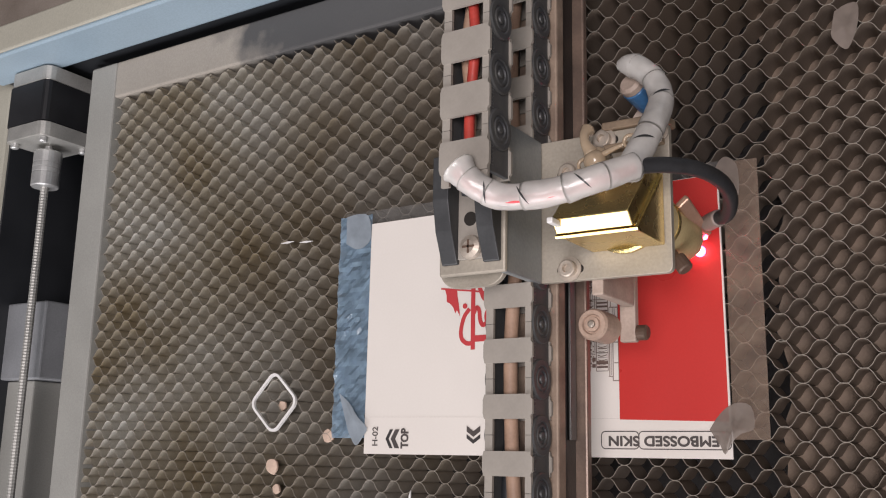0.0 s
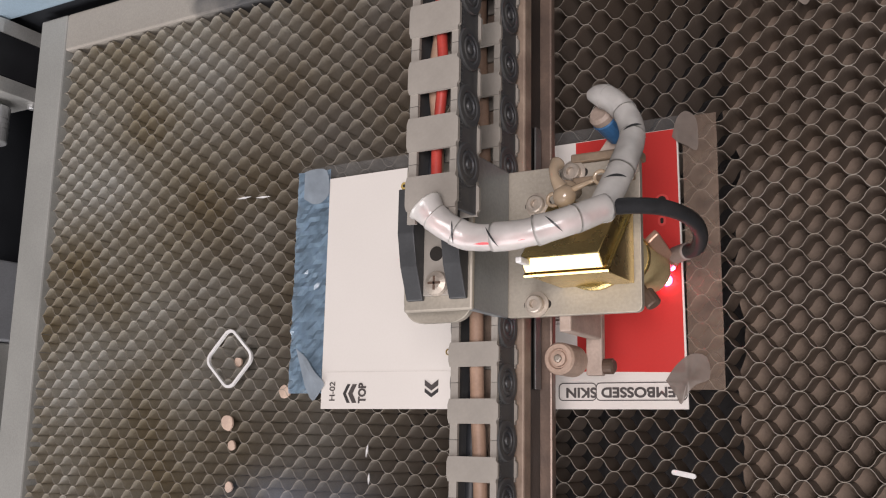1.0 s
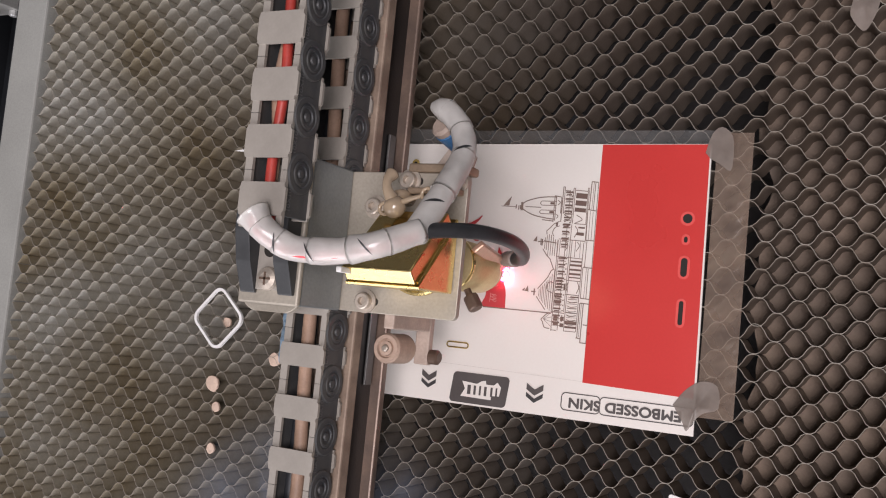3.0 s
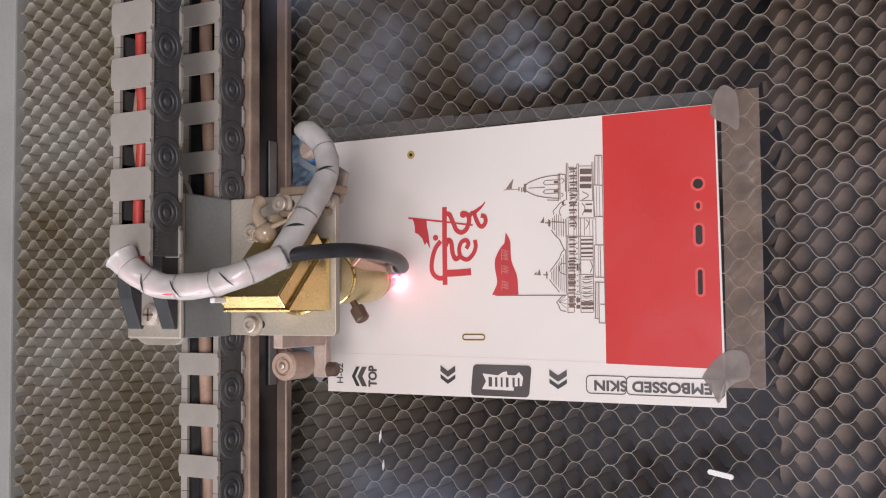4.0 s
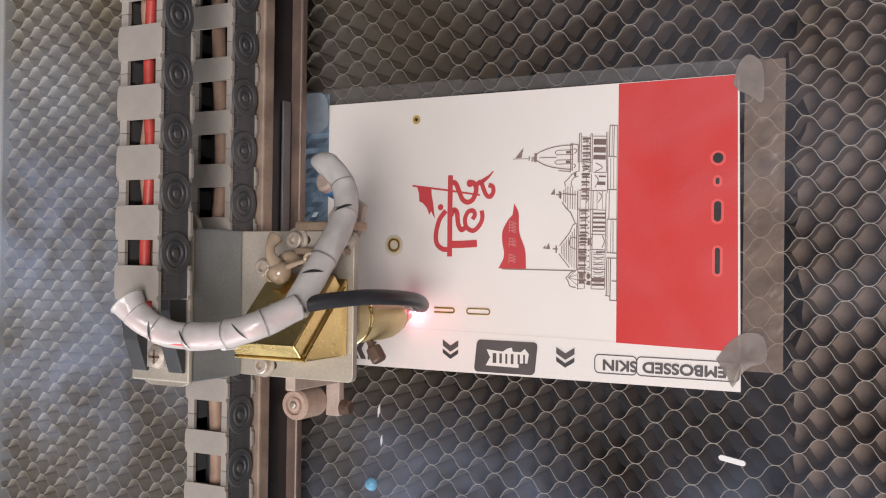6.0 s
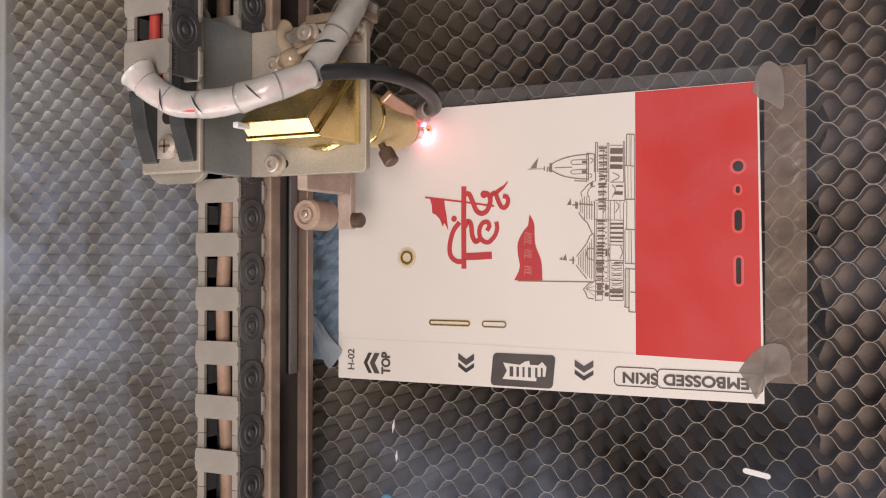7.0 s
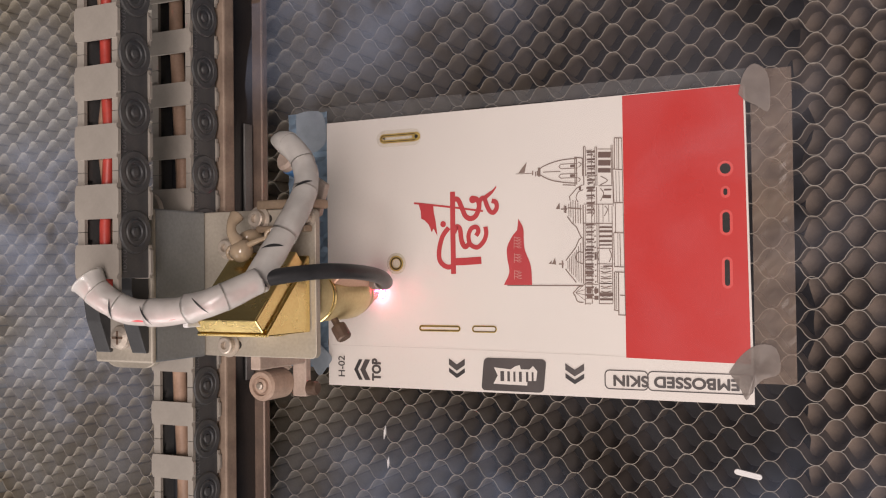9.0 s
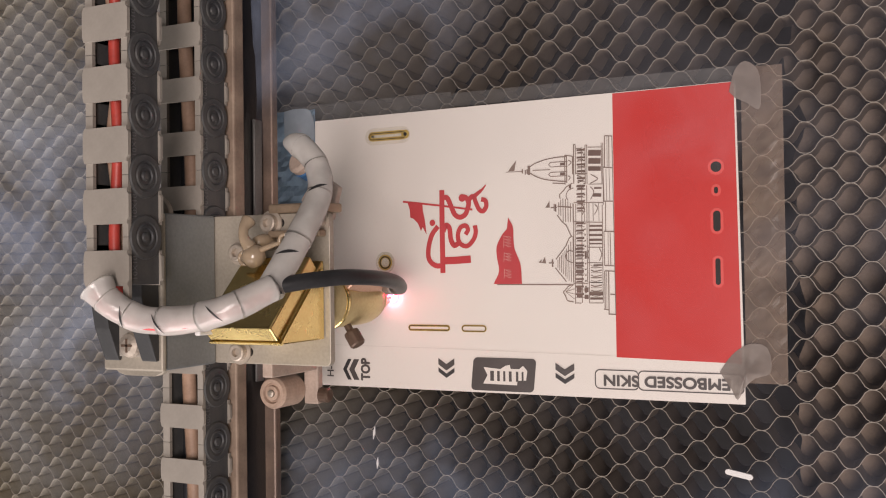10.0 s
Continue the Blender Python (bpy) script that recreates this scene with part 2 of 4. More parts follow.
def case():
    """The machine's body round the bed."""
    wall("tray", -0.245, 0.47, -0.34, 0.249, -0.094, -0.088, M_TRAY_BLACK, "near-black sheet steel tray deep under the honeycomb", "tray")
    edge = [(0.196 + 0.008 * noise.noise((y * 45, 2.2, 0)) + 0.002 * noise.noise((y * 190, 7.7, 0)), y) for y in np.linspace(0.2245, -0.32, 90)]
    tagged(part("shelf", prism(edge + [(0.44, -0.32), (0.44, 0.2245)], -0.0180, -0.0159), M_SHELF), "brown dusty support plate close under the honeycomb", "support plate", kind="structure")
    c = thing("machine_case", "beige painted laser machine case, bluish light coloured onto its beam", "machine case", kind="structure")
    part("back_beam", box(-0.330, 0.5, 0.2525, 0.2735, 0.0075, 0.043, 0.0025), M_CASE, c, "blue-grey steel beam, bluish light put into its colour")
    # Black block paints the shade in the gap under the beam.
    part("gap_shade", box(-0.330, 0.5, 0.2565, 0.2725, -0.09, 0.0072), M_BLACK, c)
    # Added black sheet that darkens the side wall inside the channel.
    part("channel_dark_sheet", box(-0.3308, -0.3290, -0.346, 0.2520, -0.0648, -0.003), M_BLACK, c)
    part("top_cover", box(-0.330, 0.5, 0.2532, 0.2725, 0.0435, 0.046, 0.0012), M_COVER, c, "beige painted top cover")
    part("base_cabinet", box(-0.45, 0.5, -0.36, 0.5, -0.9, -0.0965, 0.003), M_FRAME, c)
    part("rear_deck", box(-0.330, 0.5, 0.279, 0.5, -0.096, 0.022), M_TRAY, c, "dusty rear deck")
    part("side_wall", box(-0.45, -0.331, -0.36, 0.310, -0.09, 0.0, 0.003), M_COVER, c)
    part("side_wall", box(0.48, 0.5, -0.36, 0.2525, -0.09, 0.02, 0.003), M_FRAME, c)
    part("front_wall", box(-0.331, 0.48, -0.36, -0.347, -0.09, 0.01, 0.003), M_FRAME, c)
    part("channel_floor", box(-0.331, -0.246, -0.347, 0.2525, -0.075, -0.065), M_BLACK, c, "black painted channel floor")
    part("channel_side", box(-0.246, -0.2402, -0.347, 0.2525, -0.065, -0.004), M_BLACK, c)
    fr = thing("bed_frame", "beige painted steel frame round the honeycomb bed", "frame", kind="structure")
    part("side_bar", box(-0.2385, -0.2135, -0.345, 0.249, -0.026, 0.002, 0.0012), M_FRAME, fr)
    part("side_bar", box(0.44, 0.465, -0.345, 0.249, -0.026, 0.002, 0.0012), M_FRAME, fr)
    part("end_bar", box(-0.2135, 0.44, 0.2245, 0.249, -0.026, 0.0018, 0.0012), M_BAR, fr, "beige bar, sooty along most of it")
    part("end_bar", box(-0.2135, 0.44, -0.345, -0.32, -0.026, 0.0018, 0.0012), M_FRAME, fr)


LAM, ROWGAP, TILT = 0.01455, 0.00543, radians(1.2)


def honeycomb():
    """Waved metal strips on edge, touching crest to trough."""
    bed = thing("honeycomb_bed", "dusty brown-grey aluminium honeycomb cutting bed", "honeycomb bed", kind="structure")
    th, low = 0.00012, -0.0158
    xs = np.arange(-0.2125, 0.345, LAM / 12)
    for k in range(-42, 49):
        y0 = 0.00448 + k * ROWGAP
        if y0 < -0.2 or y0 > 0.2235 + 0.008:
            continue
        verts, faces = [], []
        base = None
        for x in xs:
            u = (x - 0.1925) + 0.0209 * (y0 - 0.0072) * -1
            j = noise.noise((x * 22, y0 * 22, 3.1)) * 0.55 + noise.noise((x * 70, y0 * 70, 8.2)) * 0.18
            a = 2 * math.pi * u / LAM + k * math.pi + j * 0.5
            amp = ROWGAP * 0.5 * (1.0 + 0.06 * noise.noise((x * 60, y0 * 60, 1.3)))
            y = y0 - math.tan(TILT) * (x - 0.1925) * 0.55 + amp * math.tanh(1.35 * math.cos(a)) / 0.874 + j * 0.0005
            y += 0.0016 * noise.noise((k * 3.7, x * 160, 6.4)) * math.exp(-((x - 0.1975) / 0.004) ** 2)  # the crushed glue line
            if y > 0.2240 or y < -0.21:
                base = None
                continue
            s = -amp * 1.54 * math.sin(a) * (1 - math.tanh(1.35 * math.cos(a)) ** 2) * 2 * math.pi / LAM
            nrm = Vector((-s, 1)).normalized() * th
            top = 0.0003 * noise.noise((x * 90, y0 * 90, 5.5)) - 0.0003
            n = len(verts)
            a0, a1 = (x - nrm.x, y - nrm.y), (x + nrm.x, y + nrm.y)
            verts += [(*a0, top), (*a1, top), (*a0, low), (*a1, low), (*a0, top), (*a1, top)]
            if base is not None:
                b = base
                faces += [(b + 4, n + 4, n + 5, b + 5), (b + 2, n + 2, n, b), (b + 1, n + 1, n + 3, b + 3)]
            base = n
        if len(faces) < 6:
            continue
        me = bpy.data.meshes.new("cell_strip")
        me.from_pydata(verts, [], faces)
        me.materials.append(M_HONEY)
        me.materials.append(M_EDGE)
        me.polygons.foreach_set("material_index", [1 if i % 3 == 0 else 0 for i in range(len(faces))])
        ob = new("cell_strip", me)
        ob.parent = bed
        smooth(ob)
    return bed


room()
case()
honeycomb()

# ---- the printed sheet ----
M_SCORE = material("shallow_score", (0.58, 0.53, 0.49), 0.5, dark=0.95, bump=0)
M_PINK_INK = material("pale_pink_ink", (0.72, 0.36, 0.32), 0.45, bump=0)
L_SHEET, W_SHEET, Z_SHEET = 0.18, 0.1150, 0.0011
Z_INK = Z_SHEET + 0.00014


def mm(*pairs):
    return [(x / 1000, y / 1000) for x, y in pairs]


def curve2(pairs, steps=6):
    return [(q.x, q.y) for q in spline([(x / 1000, y / 1000, 0) for x, y in pairs], steps)]


def chevron(x, y, turn, w, mats, parent):
    """Two stacked arrow marks."""
    c, s = math.cos(radians(turn)), math.sin(radians(turn))
    for i, mat in enumerate(mats):
        o = (0.45 - i * 0.95) * 0.0032
        pts = [(-w / 2, o + 0.0024), (0, o), (w / 2, o + 0.0024), (w / 2, o + 0.0050 - i * 0.0008), (0, o + 0.0026 - i * 0.0008), (-w / 2, o + 0.0050 - i * 0.0008)]
        part("arrow_mark", flat([(x + a * c - b * s, y + a * s + b * c) for a, b in pts], Z_INK - 0.00002 * i, thick=0.00006), mat, parent)


def temple(parent):
    """A brown line drawing of a temple with three spires, lying on its side."""
    bm, z, thin = bmesh.new(), Z_INK, 0.00030
    panes = []

    def line(*pts, w=thin):
        stroke(mm(*pts), w, z, bm)

    def bow(*pts, w=0.00034):
        stroke(curve2(pts, 4), w, z, bm)

    def dark(a, b, w):
        panes.append(stroke(mm(a, b), w * 0.72, z + 0.0000006 * len(panes)))

    # steps and floor lines
    for a, b, w in (((130.0, 99.5), (129.8, 87.6), 0.0004), ((132.9, 99.3), (133.3, 31.7), 0.0003), ((129.2, 87.6), (129.5, 74.5), 0.0003), ((130.0, 74.3), (129.9, 63.1), 0.0003), ((129.2, 63.1), (129.3, 50.1), 0.0003), ((129.3, 48.2), (129.2, 33.8), 0.0004), ((130.8, 48.0), (130.7, 31.9), 0.0004), ((131.0, 99.3), (130.9, 87.7), 0.0002), ((131.7, 99.2), (131.6, 87.5), 0.0003), ((130.4, 86.9), (130.5, 74.9), 0.0002), ((131.6, 86.8), (131.7, 74.8), 0.0002), ((130.8, 62.9), (130.7, 50.3), 0.0002), ((131.6, 62.7), (131.7, 50.2), 0.0003), ((130.0, 48.0), (129.9, 34.0), 0.0002)):
        line(a, b, w=w)
    for a, b in (((130.0, 99.5), (132.9, 99.2)), ((129.2, 87.6), (133.0, 87.1)), ((129.4, 74.6), (133.1, 74.5)), ((129.3, 63.2), (133.1, 63.0)), ((129.3, 50.2), (133.3, 50.0)), ((129.4, 48.2), (133.2, 48.0)), ((128.7, 33.7), (130.5, 33.4)), ((130.5, 31.8), (133.4, 31.7)), ((131.3, 39.3), (133.4, 39.2))):
        line(a, b, w=0.0004)
    # wall bands
    for a, b, w in (((117.7, 97.0), (117.6, 81.9), 0.0004), ((118.4, 96.8), (118.4, 85.4), 0.0003), ((120.8, 95.6), (120.8, 85.7), 0.00025), ((122.3, 96.5), (122.2, 81.5), 0.0003), ((123.0, 96.5), (122.9, 81.4), 0.0003), ((128.7, 96.9), (128.8, 81.2), 0.0003), ((129.2, 96.9), (129.2, 73.3), 0.00025), ((117.3, 74.2), (117.0, 44.0), 0.0003), ((117.9, 67.4), (117.5, 35.6), 0.0003), ((120.7, 81.1), (120.3, 36.0), 0.0003), ((122.7, 81.0), (122.5, 43.9), 0.0003), ((123.5, 74.3), (123.1, 36.0), 0.0003), ((128.7, 73.3), (128.5, 36.1), 0.0003), ((125.1, 74.3), (125.1, 67.2), 0.00025), ((118.2, 74.1), (118.2, 67.4), 0.00025), ((121.6, 74.4), (121.7, 67.3), 0.0002), ((127.3, 74.2), (127.4, 67.1), 0.0002)):
        line(a, b, w=w)
    for a, b in (((117.7, 97.0), (118.5, 96.9)), ((122.3, 96.5), (123.1, 96.4)), ((123.3, 95.6), (128.7, 95.3)), ((118.7, 95.4), (120.8, 95.3)), ((118.4, 85.9), (122.9, 85.4)), ((123.5, 81.4), (128.8, 81.2)), ((117.5, 74.6), (129.0, 74.1)), ((117.3, 67.2), (128.9, 66.6)), ((116.8, 43.6), (122.8, 43.3)), ((117.3, 36.0), (119.9, 35.9)), ((123.1, 36.0), (128.4, 36.0)), ((122.4, 57.3), (128.7, 57.1)), ((122.3, 51.4), (128.6, 51.2)), ((122.9, 43.9), (128.5, 43.7))):
        line(a, b)
    # dark windows between the columns
    for a, b, w in (((123.5, 93.4), (128.5, 93.1), 0.0031), ((123.5, 90.3), (128.4, 90.0), 0.0030), ((123.4, 87.4), (128.4, 87.1), 0.0024), ((123.6, 65.4), (128.5, 65.3), 0.0010), ((123.5, 63.8), (128.5, 63.7), 0.0012), ((123.5, 61.9), (128.5, 61.8), 0.0011), ((123.5, 60.1), (128.4, 60.0), 0.0012), ((123.4, 58.6), (128.4, 58.5), 0.0007), ((123.3, 39.6), (128.4, 39.6), 0.0021), ((123.4, 37.7), (128.4, 37.7), 0.0012), ((125.1, 77.2), (128.4, 77.0), 0.0018), ((125.7, 79.8), (128.6, 79.7), 0.0009), ((124.9, 50.4), (128.4, 50.4), 0.0008), ((118.1, 41.0), (120.0, 41.0), 0.0030), ((118.1, 38.8), (120.2, 38.8), 0.0018), ((121.2, 41.0), (122.8, 41.0), 0.0024), ((121.2, 38.3), (122.8, 38.3), 0.0022), ((121.5, 54.4), (122.3, 54.4), 0.0040), ((115.6, 80.8), (116.5, 80.7), 0.0020)):
        dark(a, b, w)
    for i, (a, n) in enumerate((((118.9, 94.7), 6), ((118.6, 80.6), 4), ((118.2, 66.4), 5), ((117.9, 56.7), 4), ((117.8, 50.5), 5))):
        for k in range(n):
            y = a[1] - k * 2.75 + 0.15 * math.sin(5 * k + i)
            dark((a[0], y), (a[0] + 3.2, y), 0.0010)
            dark((a[0] + 0.3, y - 0.9), (a[0] + 2.6, y - 0.9), 0.0006)
            line((a[0], y - 1.4), (a[0] + 3.4, y - 1.3), w=0.00022)
    for i in range(26):
        y = 94.9 - i * 2.2
        if not 74.8 > y > 67.3:
            line((121.5, y), (122.1, y + 0.2), w=0.0005)
    # arched doors, carved posts
    for a, b, c in (((124.4, 85.1), (127.1, 83.3), (124.2, 81.7)), ((124.2, 80.4), (125.5, 78.4), (124.2, 75.5)), ((125.8, 73.6), (126.9, 72.1), (125.6, 69.7)), ((120.8, 73.6), (121.8, 71.9), (120.7, 69.7)), ((123.4, 56.6), (122.7, 54.6), (123.3, 52.3)), ((127.4, 56.8), (128.2, 54.5), (127.3, 52.0)), ((118.9, 85.0), (121.6, 83.6), (119.2, 82.0)), ((115.5, 91.1), (116.7, 90.2), (115.6, 89.0)), ((115.4, 85.0), (116.2, 84.3), (115.5, 83.3))):
        bow(a, b, c)
    for k in range(13):
        y = 50.4 - k * 0.95
        bow((123.8, y), (125.5, y - 0.5 + 0.4 * (k % 2)), (128.1, y), w=0.0002 + 0.0001 * (k % 3))
    # the tall smooth spire
    bow((99.7, 89.3), (101.5, 90.4), (106.1, 91.8), (110.5, 92.4), (114.6, 92.5), w=0.00042)
    bow((99.7, 86.9), (102.3, 85.4), (105.9, 84.1), (111.3, 83.2), (114.5, 82.9), w=0.00042)
    line((100.9, 87.9), (108.2, 87.8), w=0.00032)
    for y0, y1 in (((107.5, 89.7), (108.4, 90.6)), ((107.4, 85.9), (108.3, 86.7))):
        line(y0, y1), line(y0, (y1[0], 2 * y0[1] - y1[1]))
        line((y1[0], y1[1]), (y1[0] + 6.8, y1[1])), line((y1[0], 2 * y0[1] - y1[1]), (y1[0] + 6.8, 2 * y0[1] - y1[1]))
        dark((y1[0] + 3.8, y0[1]), (y1[0] + 5.6, y0[1]), 0.0014)
    for a, b in (((114.1, 93.0), (114.1, 81.7)), ((114.8, 93.0), (114.8, 82.3)), ((117.2, 92.5), (117.2, 85.5)), ((114.1, 93.0), (117.2, 92.5)), ((109.0, 82.5), (113.9, 82.1))):
        line(a, b, w=0.0004)
    line((89.5, 87.8), (96.6, 87.7), w=0.00026)
    for a, b, w in (((96.6, 88.7), (96.5, 86.9), 0.0005), ((97.8, 88.3), (97.8, 86.4), 0.0005), ((99.3, 89.8), (99.3, 86.2), 0.0011), ((98.6, 88.5), (98.6, 86.7), 0.0006)):
        line(a, b, w=w)
    # the two stepped spires
    for left, low, top, tip in (((110.7, 75.3), (112.8, 67.2), (111.4, 77.8), (108.1, 73.0)), ((109.1, 50.4), (114.3, 44.0), (115.3, 62.5), (107.0, 51.5))):
        line(tip, (left[0], tip[1]), w=0.0005)
        dark((left[0] - 0.6, tip[1] + 1.2), (left[0] - 0.6, tip[1] - 1.6), 0.0008)
        line((tip[0] + 1.4, tip[1] + 1.4), (tip[0] + 1.4, tip[1] - 1.4), w=0.0004)
    for x, a, b in ((111.4, 333, 390), (112.2, 322, 396), (113.1, 316, 424), (114.1, 318, 424), (115.1, 330, 424), (116.1, 340, 426), (117.1, 340, 430)):
        line((x, 103.0 - a * 0.0843), (x, 103.0 - b * 0.0843))
    line((110.9, 73.4), (116.6, 72.8), w=0.0005)
    for x, a, b in ((110.7, 596, 634), (111.4, 584, 646), (112.1, 576, 656), (112.8, 566, 664), (113.6, 556, 674), (114.3, 546, 684), (115.1, 530, 694), (116.0, 515, 700), (116.9, 490, 702)):
        line((x, 103.0 - a * 0.0843), (x, 103.0 - b * 0.0843), w=0.00027)
    for pts in (((109.9, 52.8), (111.1, 54.3), (112.6, 56.1), (114.0, 57.9), (115.3, 60.8), (116.6, 61.8)), ((109.6, 49.6), (111.0, 47.8), (112.4, 46.2), (114.0, 44.2)), ((110.7, 70.0), (112.6, 67.4), (114.3, 65.9), (116.2, 61.8)), ((112.0, 76.2), (111.7, 77.8), (113.2, 79.2), (114.6, 80.8), (117.1, 82.1))):
        line(*pts, w=0.0004)
    bow((117.2, 55.7), (115.2, 56.1), (114.0, 54.5), (114.5, 52.4), (117.1, 51.3))
    bow((117.4, 80.2), (115.3, 79.3), (114.4, 77.2), (115.2, 75.5))
    # the small end dome
    bow((116.9, 43.0), (115.0, 42.5), (113.4, 40.8), (112.7, 40.1), (113.5, 38.9), (114.4, 36.9), (116.8, 36.4), w=0.0004)
    for k in range(4):
        bow((113.7, 40.3), (116.0, 40.3 + 2.0 - 1.3 * k), (117.8, 40.3 + 3.4 - 2.2 * k), w=0.0002)
    line((85.1, 43.2), (116.8, 43.0), w=0.00045)
    part("temple_drawing", bm, M_INK_LINE, parent, "fine brown line drawing of a temple")
    for pane in panes:
        part("drawn_window", pane, M_INK_BROWN, parent, "dark brown ink")
    for pts in (((90.5, 88.0), (92.0, 90.0), (94.1, 92.3), (93.5, 89.8), (93.2, 88.1)), ((105.9, 73.1), (107.6, 75.6), (107.7, 73.0)), ((104.0, 51.5), (105.4, 53.9), (105.9, 51.3)), ((102.7, 51.7), (104.0, 52.9), (104.0, 51.5))):
        part("pennant", flat(mm(*pts), Z_INK, thick=0.00006), M_INK_LINE, parent, "small brown pennant")


def script_word(parent):
    """A red brush-lettered word and its flag."""
    bm, z = bmesh.new(), Z_INK
    stroke(mm((61.2, 82.0), (61.1, 69.0), (61.2, 48.0)), 0.0023, z, bm)
    stroke(curve2([(61.6, 78.8), (63.6, 78.6), (65.5, 74.7), (66.9, 71.8), (69.2, 70.6), (71.5, 71.6), (72.8, 74.2), (73.1, 76.6), (71.9, 78.5), (70.3, 78.8)]), 0.0021, z, bm)
    stroke(curve2([(72.8, 75.9), (73.9, 78.2), (75.4, 78.7), (76.5, 75.9), (77.9, 73.3), (79.6, 72.8), (80.9, 74.7), (80.5, 76.9), (78.7, 77.5)]), 0.0019, z, bm)
    stroke(curve2([(74.9, 78.3), (77.7, 80.3), (79.2, 81.4), (80.8, 83.2)]), 0.0020, z, bm, True)
    stroke(curve2([(61.6, 65.0), (62.9, 67.5), (64.4, 66.3), (65.0, 61.8), (66.4, 59.2), (68.2, 59.9)]), 0.0021, z, bm)
    stroke(curve2([(71.6, 63.5), (72.7, 65.4), (71.7, 67.1), (69.4, 66.4), (68.2, 63.4), (69.0, 60.1), (72.1, 58.8), (74.9, 61.1), (76.1, 64.1), (75.8, 67.1)]), 0.0019, z, bm)
    stroke(curve2([(59.2, 67.2), (56.3, 63.5), (54.7, 57.6), (55.2, 53.3), (58.2, 51.0), (61.6, 51.3)]), 0.0021, z, bm)
    stroke(mm((60.3, 53.0), (66.8, 53.1), (73.8, 53.5)), 0.0030, z, bm)
    stroke(mm((43.1, 78.0), (59.4, 75.8), (74.8, 73.5)), 0.0008, z, bm)
    part("brush_word", bm, M_INK_RED, parent, "dark red brush-lettered word")
    for (x, y), r in (((56.7, 68.7), 1.3), ((70.3, 78.4), 1.6)):
        part("brush_dot", flat([((x + r * math.cos(a * 0.5236)) / 1000, (y + r * math.sin(a * 0.5236)) / 1000) for a in range(12)], z + 0.00002, thick=0.00006), M_INK_RED, parent)
    part("torn_flag", flat(mm((45.2, 77.9), (52.2, 76.9), (52.4, 73.8), (53.2, 70.2), (54.0, 63.9), (52.2, 67.1), (51.4, 65.5), (50.1, 68.6), (48.1, 70.6), (46.5, 71.3), (46.3, 74.5)), z, thick=0.00006), M_INK_RED, parent)
    part("waving_flag", flat(curve2([(90.2, 69.8), (92.2, 66), (92.4, 61), (92.9, 57), (95.2, 51), (95.7, 43.4)], 4) + curve2([(83.6, 43.4), (86.0, 48.5), (85.2, 54), (85.2, 58.5), (87.4, 62.8), (89.6, 65.2)], 4), z, thick=0.00006), M_INK_RED, parent)
    bm = bmesh.new()
    for y0, n in ((46.0, 3), (52.6, 3), (58.2, 4)):
        stroke(mm((88.2, y0 - 0.4), (88.4, y0 + n * 1.15)), 0.0002, z + 0.00010, bm)
        for i in range(n):
            y = y0 + i * 1.15
            stroke(mm((88.3, y + 0.7), (90.9, y + 0.6)), 0.00018, z + 0.00010, bm)
            stroke(curve2([(89.2, y + 0.6), (90.4, y - 0.1), (91.4, y + 0.2)], 3), 0.0002, z + 0.00010, bm)
    part("flag_script", bm, M_PINK_INK, parent, "tiny pale script strokes")


